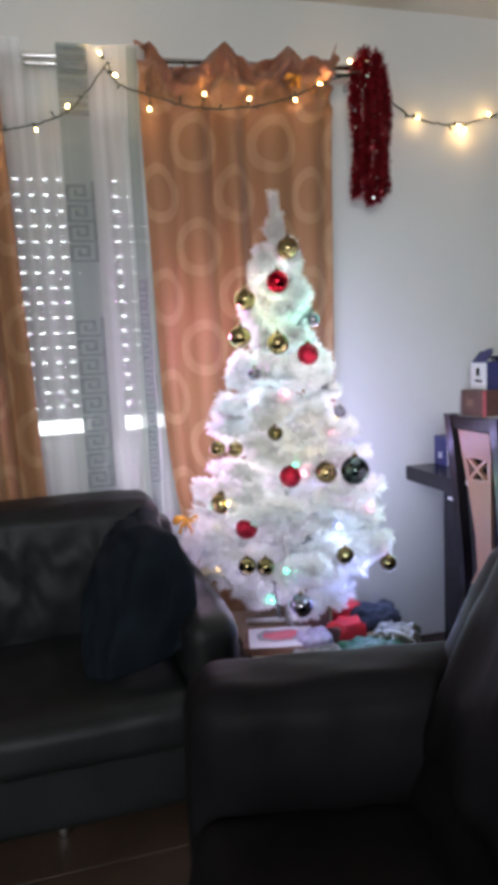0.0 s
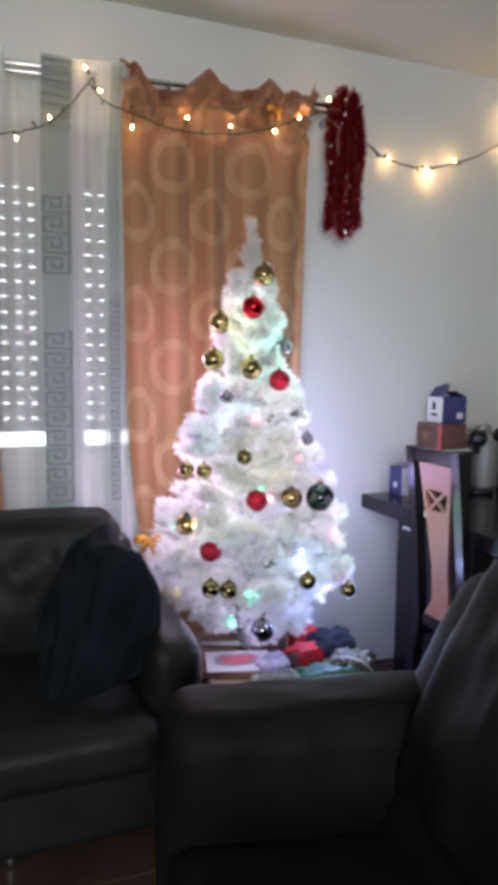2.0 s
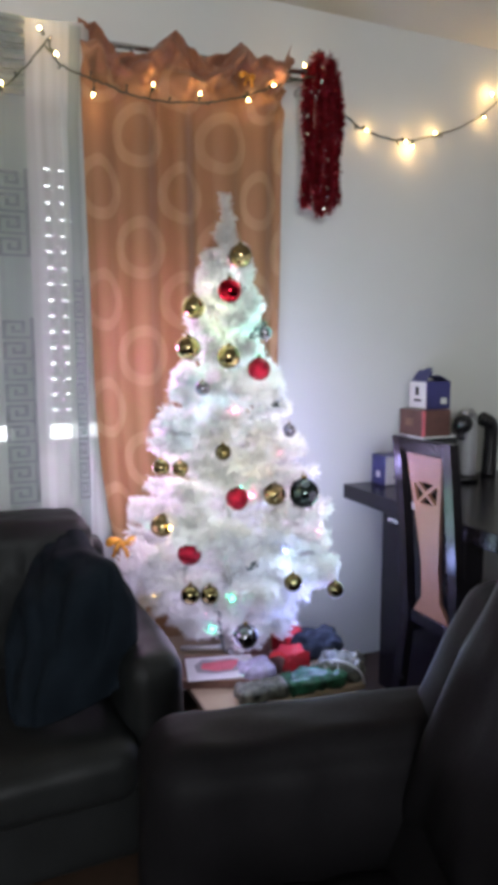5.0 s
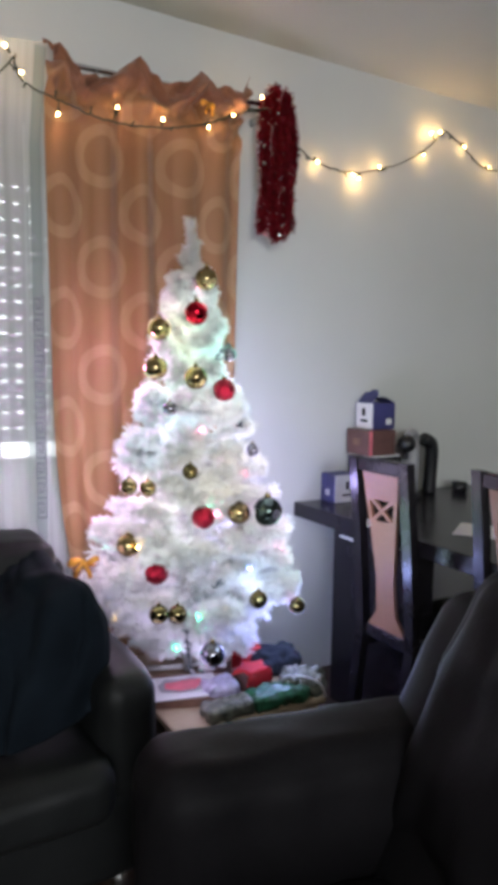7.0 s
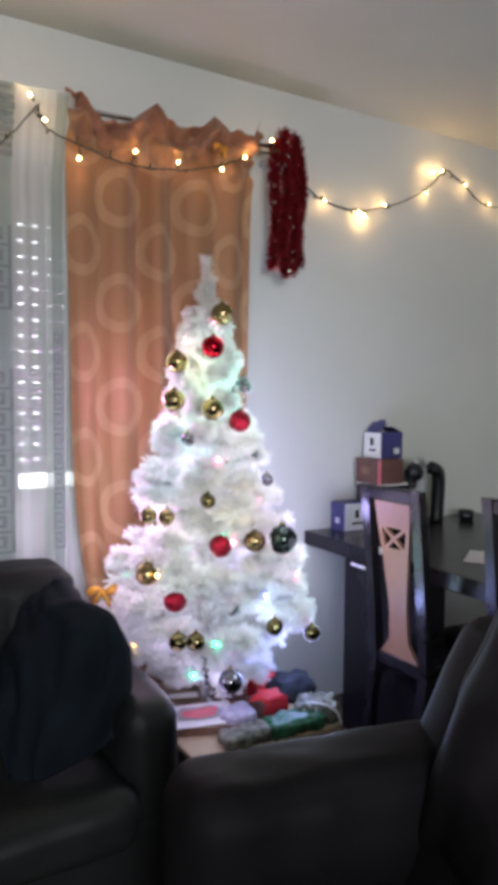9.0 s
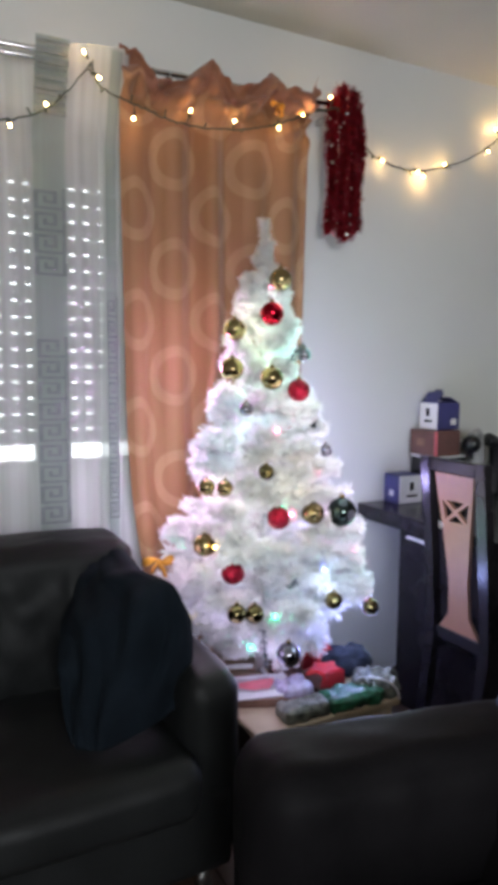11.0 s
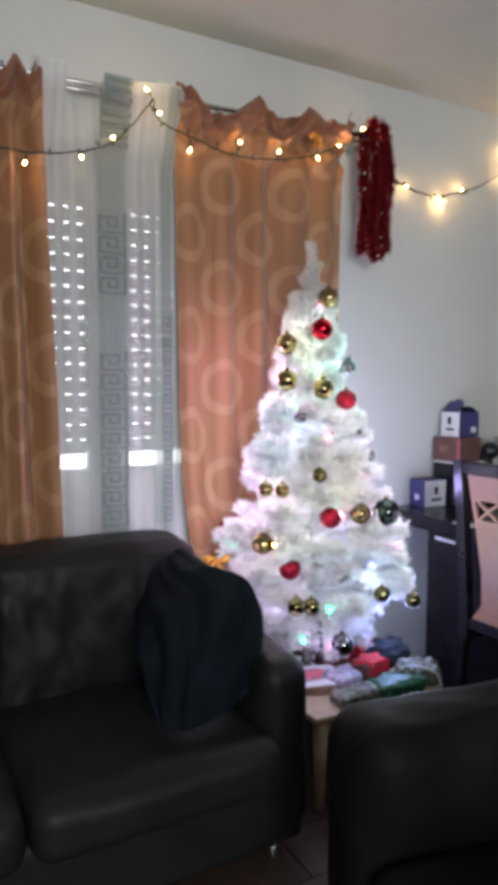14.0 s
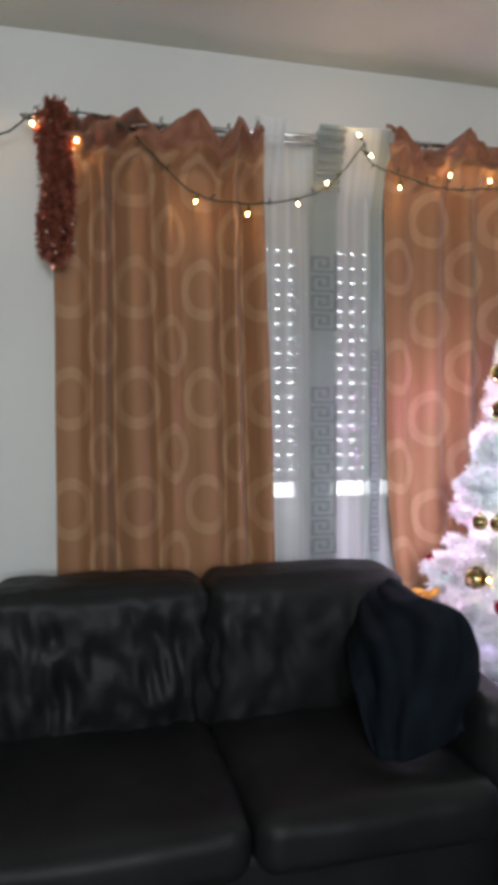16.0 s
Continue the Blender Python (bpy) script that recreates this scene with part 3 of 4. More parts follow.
# fairy lights of the tree: small bulbs on the twig ends, and a lamp for each colour's cluster
LED = {"white_led": (0.85, 0.92, 1.0), "green_led": (0.05, 1.0, 0.55), "pink_led": (1.0, 0.25, 0.45), "amber_led": (1.0, 0.62, 0.15), "blue_led": (0.25, 0.35, 1.0)}
led_mats = {n: glow(n, c, 22) for n, c in LED.items()}
led_mesh = {n: mesh_of(sphere(0.0058, u=8, v=6), n, led_mats[n]) for n in LED}
order = ["green_led", "pink_led", "amber_led", "blue_led", "pink_led"]
for i in range(0, len(tips), max(1, len(tips) // 48)):
    p = tips[i] * np.array([0.99, 0.99, 1.0])
    name = order[(i * 7 + i // 5) % len(order)]
    ob = new("fairy_light", led_mesh[name])
    ob.parent, ob.location = tree, p
WHITE, MINT, PINK, LEMON, ICE, BLUE_L, LILAC_L = (0.93, 0.91, 1.0), (0.24, 1.0, 0.74), (1.0, 0.42, 0.70), (1.0, 0.74, 0.20), (0.34, 0.58, 1.0), (0.20, 0.30, 1.0), (0.64, 0.56, 1.0)
# colour of the lit twigs: across the crown, height, colour
GLOWS = [(0.07, 1.10, MINT), (-0.085, 0.93, MINT), (-0.18, 0.76, ICE), (0.02, 0.72, LEMON), (0.0, 0.90, WHITE), (-0.085, 0.56, MINT), (0.06, 0.52, WHITE), (-0.04, 0.36, WHITE), (0.19, 0.50, PINK), (0.22, 0.42, MINT), (0.12, 0.36, LILAC_L), (0.16, 0.21, BLUE_L), (0.0, 0.22, LILAC_L),
         (-0.26, 0.56, LILAC_L), (-0.16, 0.62, LEMON), (-0.09, 1.04, LEMON), (-0.13, 0.38, PINK), (0.12, 0.72, WHITE), (-0.20, 0.24, LILAC_L), (0.05, 0.40, WHITE), (0.22, 0.62, LILAC_L), (0.0, 1.20, WHITE)]


def glow_colour(across, height):
    total, mixed = 0.10, np.array(WHITE) * 0.10
    for a, g, c in GLOWS:
        k = math.exp(-((across - a) ** 2 + (height - g) ** 2) / 0.008)
        total, mixed = total + k, mixed + k * np.array(c)
    return tuple(float(q) for q in mixed / total)


for i in range(44):
    hgt = 0.13 + 1.10 * (i / 43) ** 0.97
    ang = -2.02 + 1.65 * math.sin(i * 2.399)
    full = crown_radius(hgt)
    tone = glow_colour(full * math.sin(ang + 2.02), hgt)
    r = full * 1.05 + 0.075
    lamp("tree_light", "POINT", (TREE_X + r * math.cos(ang), TREE_Y + r * math.sin(ang), TABLE_Z + hgt), TREE_W * (0.11 + 0.29 * full / 0.3), tone, 0.07)
    r = full * (0.50 + 0.35 * ((i * 0.618) % 1.0))
    lamp("tree_light", "POINT", (TREE_X + r * math.cos(ang + 0.3), TREE_Y + r * math.sin(ang + 0.3), TABLE_Z + hgt), TREE_W * (0.10 + 0.42 * full / 0.3), tone, 0.06)
lamp("tree_light", "POINT", (TREE_X - 0.27, TREE_Y + 0.02, TABLE_Z + 0.64), TREE_W * 0.5, (0.85, 0.32, 1.0), 0.03)
lamp("tree_light", "POINT", (TREE_X - 0.24, TREE_Y + 0.02, TABLE_Z + 1.00), TREE_W * 1.8, (0.92, 0.28, 1.0), 0.03)
lamp("tree_light", "POINT", (TREE_X + 0.27, TREE_Y + 0.10, TABLE_Z + 0.52), TREE_W * 3.2, (0.50, 0.44, 1.0), 0.03)
lamp("tree_light", "POINT", (TREE_X + 0.17, TREE_Y + 0.08, TABLE_Z + 0.95), TREE_W * 1.8, (0.54, 0.54, 1.0), 0.03)
lamp("tree_light", "POINT", (TREE_X + 0.30, TREE_Y - 0.14, TABLE_Z + 0.22), TREE_W * 1.5, (0.36, 0.42, 1.0), 0.03)

BALLS = "baubles on the tree"


def bauble(mat, r, label):
    t = thing("bauble", 0, 0, 0, label, "bauble", group=BALLS)
    part("ball", sphere(r, u=28, v=20), mat, t)
    part("cap", lathe([(r * 0.2, r * 0.95), (r * 0.21, r * 1.14), (r * 0.1, r * 1.18)], 12), GOLD, t, "gold metal cap")
    loop = [(0.13 * r * math.cos(a), 0, r * 1.26 + 0.13 * r * math.sin(a)) for a in [2 * math.pi * q / 10 for q in range(11)]]
    part("loop", tube(loop, 0.0009, 5, cap=False), GOLD, t)
    return t


def hang(first, places):
    first.matrix_basis = pose(*places[0])
    for p in places[1:]:
        copy_thing(first, pose(*p))


hang(bauble(GOLD, 0.034, "shiny gold bauble with a gold cap, on white twigs"), GOLDS)
# the second ball is added in place of a dark shadow on the curtain
hang(bauble(RED, 0.035, "shiny dark red bauble with a gold cap; the lower one stands for shadow"), [(0.688, 2.05, 1.460), (0.520, 2.40, 0.760)])
hang(bauble(RED_G, 0.034, "glittery red bauble with a gold cap"), REDS)
hang(bauble(GREEN, 0.045, "large bottle-green mirror bauble"), [(0.885, 1.955, 0.873)])
hang(bauble(SHADED_GOLD, 0.027, "small gold bauble with a gold cap, darkened like the room it mirrors"), SMALL_GOLDS)
hang(bauble(GOLD, 0.024, "small gold bauble hanging beside its twin"), TWINS)
hang(bauble(SHADED_GOLD, 0.023, "small dim gold bauble amid the crown"), LONE)
hang(bauble(SILVER, 0.021, "small silver-grey bauble with a gold cap"), SILVERS)
hang(bauble(SILVER, 0.036, "large smoky silver bauble hanging low"), [(0.670, 1.895, 0.488)])

# dark glitter sprigs stuck among the twigs
SPRIG = material("dark_glitter", (0.10, 0.12, 0.13), 0.3, 0.6, vary=0.6, scale=120)
for a, b_ in (((0.735, 2.02, 1.325), (0.80, 2.05, 1.375)), ((0.590, 1.905, 0.575), (0.605, 1.91, 0.455)), ((0.815, 2.03, 1.125), (0.86, 2.06, 1.145)), ((0.70, 1.95, 0.66), (0.74, 1.96, 0.68))):
    t = thing("glitter_sprig", *a, "dark glitter-covered twig sprig stuck in the tree", "sprig", group="sprigs in the tree")
    e = np.array(b_) - np.array(a)
    part("stem", tube([(0, 0, 0), tuple(e)], 0.0015, 5), SPRIG, t)
    quads("leaves", SPRIG, twig_needles((0, 0, 0), e, 46, 0.016), t)

# ---- presents and cards on the low table ----
Z = TABLE_Z
solo("book", turned(box(-0.13, -0.085, 0, 0.13, 0.085, 0.028, 0.003, 1), pose(0, 0, 0, 0, 0, -22)), BOOK, "flat brown boxed book under the cards", "book", False, at=(0.665, 2.05, Z))
card = thing("greeting_card", 0.652, 2.045, Z + 0.0285, "large white card with a pink and grey motif", "card", rz=-14)
part("sheet", box(-0.105, -0.075, 0, 0.105, 0.075, 0.004), PAPER, card, smooth=False)
bm = bmesh.new()
bm.faces.new([bm.verts.new((x, y, 0.0060)) for x, y in ((-0.075, -0.03), (-0.02, -0.045), (0.045, -0.035), (0.075, 0.01), (0.04, 0.055), (-0.01, 0.045), (-0.05, 0.055), (-0.08, 0.015))])
part("grey_motif", bm, GREYP, card, "grey printed patch", False)
bm = bmesh.new()
bm.faces.new([bm.verts.new((x, y, 0.0075)) for x, y in ((-0.062, -0.012), (-0.02, -0.034), (0.03, -0.03), (0.05, 0.0), (0.06, 0.035), (0.02, 0.038), (-0.015, 0.03), (-0.055, 0.025))])
part("pink_motif", bm, PINKP, card, "pink printed patch", False)
solo("flat_packet", turned(box(-0.09, -0.06, 0, 0.09, 0.06, 0.016, 0.003, 1), pose(0, 0, 0, 0, 0, 14)), PAPER, "flat cream packet under the lilac present", "packet", False, at=(0.775, 1.965, Z))
solo("wrapped_present", soft_box(-0.05, -0.042, 0, 0.05, 0.042, 0.038, 0.014, 14, 0.004, 0.014, 3.0, 34), LILAC, "small lilac foil-wrapped present, crumpled", "present", at=(0.745, 1.985, Z + 0.0165))
solo("wrapped_present", soft_box(-0.075, -0.035, 0, 0.075, 0.035, 0.040, 0.012, 14, 0.003, 0.010, 6.0, 40), CAMO, "dark present in brown and cream patterned paper", "present", at=(0.715, 1.882, Z))
red_box = thing("gift_box", 0.852, 1.985, Z, "red gift box with a zigzag star lid", "gift box", rz=12)
part("body", box(-0.050, -0.040, 0, 0.050, 0.040, 0.070, 0.003, 1), CARTON, red_box, "brown card body", False)
bm = bmesh.new()
star = [(math.cos(math.pi * i / 5 + 0.3) * (0.074 if i % 2 == 0 else 0.045), math.sin(math.pi * i / 5 + 0.3) * (0.074 if i % 2 == 0 else 0.045)) for i in range(10)]
lo = [bm.verts.new((x * 0.95, y * 0.75 - 0.004, 0.062 + 0.012 * (i % 2))) for i, (x, y) in enumerate(star)]
hi = [bm.verts.new((x * 0.8, y * 0.65 - 0.004, 0.080)) for x, y in star]
bm.faces.new(hi)
for i in range(10):
    bm.faces.new((lo[i], lo[(i + 1) % 10], hi[(i + 1) % 10], hi[i]))
part("star_lid", bm, REDP, red_box, "bright red star-shaped lid", False)
bm = bmesh.new()
bm.faces.new([bm.verts.new((x, -0.0425, z)) for x, z in ((-0.05, 0.012), (-0.02, 0.002), (0.01, 0.016), (0.05, 0.006), (0.052, 0.05), (0.046, 0.075), (-0.046, 0.075), (-0.056, 0.045))])
part("front_panel", bm, REDP, red_box, "red paper front", False)
solo("wrapped_present", soft_box(-0.095, -0.045, 0, 0.095, 0.045, 0.042, 0.013, 16, 0.003, 0.013, 8.0, 36), GREENP, "green patterned present with crumpled paper", "present", at=(0.885, 1.885, Z))
bag = thing("plastic_bag", 0.995, 1.91, Z, "clear plastic bag with a dark green garland", "bag", rz=-25)
part("bag", soft_box(-0.06, -0.05, 0, 0.06, 0.05, 0.060, 0.02, 16, 0.004, 0.022, 5.0, 40), CAMO, bag)
part("seam", tube(smooth_path([(-0.035, -0.050, 0.070), (0.01, -0.060, 0.066), (0.05, -0.058, 0.04), (0.065, -0.05, 0.0)], 4), 0.004, 6), PAPER, bag, "white plastic edge")
part("label", turned(box(-0.022, -0.018, 0, 0.022, 0.018, 0.002), pose(-0.035, -0.046, 0.052, 50, 0, 10)), PAPER, bag, "white paper label", False)
b = soft_box(-0.075, -0.055, 0, 0.075, 0.055, 0.070, 0.04, 18, 0.006, 0.022, 9.0, 26)
solo("knitted_hat", b, CLOTH_D, "dark blue-black knitted hat in a heap", "hat", at=(1.0, 2.08, Z))
solo("wrapped_present", turned(box(-0.045, -0.035, 0, 0.045, 0.035, 0.075, 0.004, 2), pose(0, 0, 0, 0, 0, 20)), REDP, "small dark red wrapped present", "present", False, at=(0.925, 2.13, Z))
solo("brown_box", turned(box(-0.045, -0.04, 0, 0.045, 0.04, 0.09, 0.003, 1), pose(0, 0, 0, 0, 0, -10)), CARTON, "brown carton behind the red gift box", "box", False, at=(0.80, 2.13, Z))

# ---- string lights along the curtains and wall ----
lights = thing("string_lights", 0, 0, 2.1, "warm white fairy-light string on a dark green cable, lit", "string lights")
CY, WY = 2.395, WALL - 0.012
RUNS = [
    [(-1.35, WY, 2.10), (-1.1, WY, 2.13), (-0.90, 2.47, 2.15), (-0.81, 2.41, 2.19), (-0.70, CY, 2.205), (-0.555, CY, 2.185), (-0.42, CY, 2.07), (-0.309, CY, 1.985), (-0.143, CY, 1.969), (0.03, CY, 1.999), (0.12, CY, 2.04), (0.187, CY, 2.107), (0.258, CY, 2.197)],
    [(0.258, CY, 2.197), (0.275, CY + 0.01, 2.15), (0.316, CY, 2.119), (0.40, CY, 2.100), (0.50, CY, 2.075), (0.62, CY, 2.070), (0.75, CY, 2.085), (0.86, CY, 2.115), (0.984, CY, 2.165), (1.122, CY + 0.02, 2.225), (1.20, 2.44, 2.23)],
    [(1.20, 2.44, 2.23), (1.27, 2.52, 2.22), (1.345, WY, 2.192), (1.445, WY, 2.131), (1.623, WY, 2.111), (1.811, WY, 2.155), (2.009, WY, 2.246), (2.13, WY, 2.35), (2.164, WY, 2.367), (2.265, WY, 2.325), (2.414, WY, 2.25), (2.60, WY, 2.27), (2.9, WY, 2.35)],
]


bulb_mesh = mesh_of(lathe([(0.0022, 0.0), (0.0038, 0.004), (0.0034, 0.009), (0.0008, 0.0125)], 10), "bulb", BULB)
sock_mesh = mesh_of(lathe([(0.003, -0.016), (0.0042, -0.012), (0.0042, 0.001)], 8), "socket", WIRE)
BULBS = [(-1.05, 2.10), (-0.813, 2.168), (-0.681, 2.122), (-0.317, 1.965), (-0.149, 1.938), (0.017, 1.982), (0.120, 2.045), (0.236, 2.213), (0.273, 2.160), (0.383, 2.062), (0.567, 2.104), (0.722, 2.097), (0.885, 2.112), (0.976, 2.163), (1.112, 2.250),
         (1.451, 2.129), (1.632, 2.108), (1.668, 2.095), (1.780, 2.150), (2.016, 2.246), (2.063, 2.335), (2.123, 2.352), (2.266, 2.322), (2.423, 2.252), (2.60, 2.24), (2.77, 2.31)]
rnd = random.Random(4)
base = Vector((0, 0, 2.1))
strand = []
for run in RUNS:
    path = smooth_path(run)
    path = [p + Vector((0, rnd.uniform(-0.002, 0.002), rnd.uniform(-0.003, 0.003))) for p in path]
    part("cable", tube([p - base for p in path], 0.0028, 6), WIRE, lights)
    strand += path
    for p in path[4::9]:
        twig = Vector((rnd.uniform(-0.018, 0.018), -0.006, rnd.choice((-1, 1)) * rnd.uniform(0.012, 0.022)))
        part("bare_stub", tube([p - base, p + twig - base], [0.0024, 0.0032], 6), WIRE, lights)
for x, z in BULBS:
    near = min(strand, key=lambda p: (p.x - x) ** 2 + (p.z - z) ** 2)
    at = Vector((x, near.y - 0.012, z))
    way = at - near
    tilt = math.degrees(math.atan2(way.x, way.z))
    s = new("socket", sock_mesh)
    s.parent = lights
    s.matrix_basis = pose(*(at - base), 0, tilt, 0)
    q = new("bulb", bulb_mesh)
    q.parent = s
    if way.length > 0.03:
        part("lead", tube([near - base, at - way.normalized() * 0.014 - base], 0.002, 6), WIRE, lights)
    lamp("bulb_light", "POINT", at + way.normalized() * 0.028, STRING_W, (1.0, 0.60, 0.24), 0.006)


# ---- tinsel garlands hung on the rod ends ----
def tinsel(name, x, y, ztop, length, half, mat, label, seed):
    t = thing(name, x, y, ztop, label, "tinsel garland", group="tinsel garlands")
    g = np.random.default_rng(seed)
    for cx, cy, top, bot in ((-half, 0.0, -0.02, -length * 0.95), (half, -0.01, -0.03, -length * 0.93), (-half * 0.35, -0.02, 0.01, -length), (half * 0.35, -0.022, 0.005, -length * 0.985)):
        n = 4600
        f = g.uniform(0, 1, n)
        root = np.stack([cx + 0.006 * np.sin(9 * f + cx * 90), cy + 0.006 * np.cos(7 * f), top + (bot - top) * f], 1)
        way = g.normal(0, 1, (n, 3))
        way[:, 2] -= 0.3
        way /= np.linalg.norm(way, axis=1, keepdims=True)
        tip = root + way * g.uniform(0.017, 0.033, (n, 1))
        across = np.cross(way, g.normal(0, 1, (n, 3)))
        across *= 0.0016 / np.linalg.norm(across, axis=1, keepdims=True)
        quads("strand", mat, np.stack([root - across, root + across, tip + across, tip - across], 1), t)
    # near-white flecks: the glints of the foil, put in as colour
    n = 95
    f, a = g.uniform(0, 1, n), g.uniform(0, 2 * math.pi, n)
    root = np.stack([(half + 0.026) * np.cos(a), -0.012 - 0.032 * np.abs(np.sin(a)), 0.0 - length * f], 1)
    u, w = g.normal(0, 0.0026, (n, 3)), g.normal(0, 0.0026, (n, 3))
    tagged(quads("sparkle", SPARKLE, np.stack([root - u, root - w, root + u, root + w], 1), t), "near-white flecks standing for the foil's glints", kind="stuff")
    part("cord", tube([(0, 0.03, 0.0), (0, 0, 0.035), (0, -0.02, 0.0)], 0.003, 6), mat, t)
    return t


tinsel("tinsel_garland", 1.196, RODY - 0.02, 2.292, 0.51, 0.052, TINSEL_R, "dark red foil tinsel garland hung on the rod end", 11)
tinsel("tinsel_garland", -0.742, RODY - 0.06, 2.212, 0.462, 0.030, TINSEL_C, "copper-red foil tinsel garland hung on the rod end", 12)


# ---- satin bows on the curtain ----
def bow(x, y, z, s, label, rz=0):
    t = thing("bow", x, y, z, label, "bow", rz=rz)
    for sg in (-1, 1):
        b = bmesh.new()
        bmesh.ops.create_uvsphere(b, u_segments=14, v_segments=8, radius=1.0)
        for v in b.verts:
            w = 0.35 + 0.65 * (v.co.x + 1) / 2
            v.co = Vector((sg * s * (0.55 + 0.5 * v.co.x), s * 0.22 * v.co.y, s * 0.45 * w * v.co.z + s * 0.15 * sg * v.co.x))
        part("loop", b, BOW, t)
        part("tail", tube([(0, -0.2 * s, 0), (sg * 0.35 * s, -0.22 * s, -0.5 * s), (sg * 0.5 * s, -0.18 * s, -1.0 * s)], [0.10 * s, 0.14 * s, 0.16 * s], 6), BOW, t)
    part("knot", sphere(0.18 * s, (0, -0.1 * s, 0), 12, 8), BOW, t)
    return t


bow(0.895, 2.40, 2.19, 0.035, "gold satin bow pinned to the curtain header", 20)
bow(0.394, 2.214, 0.714, 0.046, "orange-gold satin bow on the outer twigs of the tree", -25)


# ---- sofa along the window ----
sofa = thing("sofa", -0.60, 2.06, 0, "black leather three-seat sofa with creased back cushions", "sofa")
SX, SY = 0.60, -2.06


def at_sofa(b):
    bmesh.ops.translate(b, vec=(SX, SY, 0), verts=b.verts)
    return b


part("base", at_sofa(soft_box(-1.60, 1.68, 0.07, 0.40, 2.38, 0.30, 0.035, 14, 0.0, 0.003, 1)), LEATHER, sofa)
part("back_frame", at_sofa(soft_box(-1.58, 2.26, 0.10, 0.36, 2.40, 0.72, 0.05, 14, 0.0, 0.004, 2)), LEATHER, sofa)
for i, x in enumerate((-1.565, -0.942, -0.319)):
    part("seat_cushion", at_sofa(soft_box(x + 0.004, 1.615, 0.26, x + 0.615, 2.22, 0.405, 0.05, 26, 0.012, 0.006, 4 + 3 * i, 7)), LEATHER, sofa)
    part("back_cushion", at_sofa(turned(soft_box(x + 0.003, 2.14, 0.34, x + 0.618, 2.385, 0.803, 0.05, 40, 0.014, (0.034, 0.042, 0.022)[i], 14 + 3 * i, 15, True), pose(0, 0, 0))), LEATHER, sofa)
for x0, x1 in ((-1.74, -1.53), (0.285, 0.438)):
    part("armrest", at_sofa(soft_box(x0, 1.70, 0.09, x1, 2.36, 0.560, 0.055, 24, 0.006, 0.008, 30 + x0, 7)), LEATHER, sofa)
for x, y in ((-1.62, 1.78), (0.34, 1.75), (-0.06, 1.78), (-1.62, 2.3), (0.34, 2.3)):
    part("foot", turned(lathe([(0.016, 0.0), (0.022, 0.01), (0.018, 0.075)], 14), pose(x + SX, y + SY, 0)), CHROME, sofa, "small steel foot")

# navy throw bundled into the corner of the sofa
NET = [[(0.12, 2.13, 0.66), (0.15, 2.14, 0.735), (0.20, 2.15, 0.765), (0.265, 2.14, 0.765), (0.33, 2.13, 0.60)],
       [(0.08, 2.08, 0.62), (0.12, 2.05, 0.700), (0.18, 2.02, 0.748), (0.262, 1.98, 0.755), (0.33, 1.99, 0.60)],
       [(0.05, 1.97, 0.56), (0.09, 1.91, 0.655), (0.165, 1.86, 0.725), (0.276, 1.812, 0.760), (0.325, 1.83, 0.68)],
       [(0.03, 1.87, 0.49), (0.065, 1.83, 0.545), (0.13, 1.78, 0.590), (0.278, 1.795, 0.630), (0.335, 1.81, 0.60)],
       [(0.03, 1.80, 0.43), (0.055, 1.768, 0.426), (0.09, 1.75, 0.426), (0.20, 1.780, 0.435), (0.290, 1.80, 0.46)]]
columns = list(zip(*[smooth_path(r, 14) for r in NET]))
columns = [smooth_path(cq, 14) for cq in columns]
b = bmesh.new()
grid = []
for i, col in enumerate(columns):
    u = i / (len(columns) - 1)
    row = []
    for j, p in enumerate(col):
        v = j / (len(col) - 1)
        fold = 0.014 * math.sin(21 * u + 4 * v + 2.5 * noise.noise(p * 5)) * min(1.0, 2.2 * v) + 0.005 * math.sin(41 * u - 6 * v)
        n = noise.noise(p * 8) * 0.022 + noise.noise(p * 19) * 0.009
        row.append(b.verts.new(p + Vector((-0.55, -0.65, 0.35)) * (fold + n) * (1.0 - 0.6 * max(0.0, v - 0.9) / 0.1)))
    grid.append(row)
for r0, r1 in zip(grid, grid[1:]):
    for j in range(len(r0) - 1):
        b.faces.new((r0[j], r0[j + 1], r1[j + 1], r1[j]))
thr = solo("throw_blanket", b, THROW, "dark navy fleece throw bundled in the sofa corner", "blanket")
mod = thr.modifiers.new("thickness", "SOLIDIFY")
mod.thickness, mod.offset = 0.008, 1

# ---- armchair in the foreground ----
chair = thing("armchair", 0.614, 0.809, 0, "dark brown-black leather armchair with padded arms", "armchair", rz=-12)
AX, AY = -0.72, -0.90


def at_chair(b):
    bmesh.ops.translate(b, vec=(AX, AY, 0), verts=b.verts)
    return b


part("base", at_chair(soft_box(0.26, 0.45, 0.06, 1.08, 1.36, 0.28, 0.04, 12, 0, 0.003, 3)), LEATHER2, chair)
part("seat_cushion", at_chair(soft_box(0.23, 0.62, 0.24, 0.84, 1.17, 0.42, 0.06, 22, 0.02, 0.012, 5, 7)), LEATHER2, chair)
for y0, y1 in ((1.155, 1.375), (0.42, 0.64)):
    part("armrest", at_chair(soft_box(0.228, y0, 0.08, 0.98, y1, 0.632, 0.062, 28, 0.012, 0.010, 20 + y0, 7)), LEATHER2, chair)
lean_m = pose(0.645, 0, 0.40, 0, 26, 0)
part("backrest", at_chair(turned(soft_box(-0.02, 0.46, -0.20, 0.17, 1.338, 0.535, 0.07, 26, 0.01, 0.008, 40, 7), lean_m)), LEATHER2, chair)
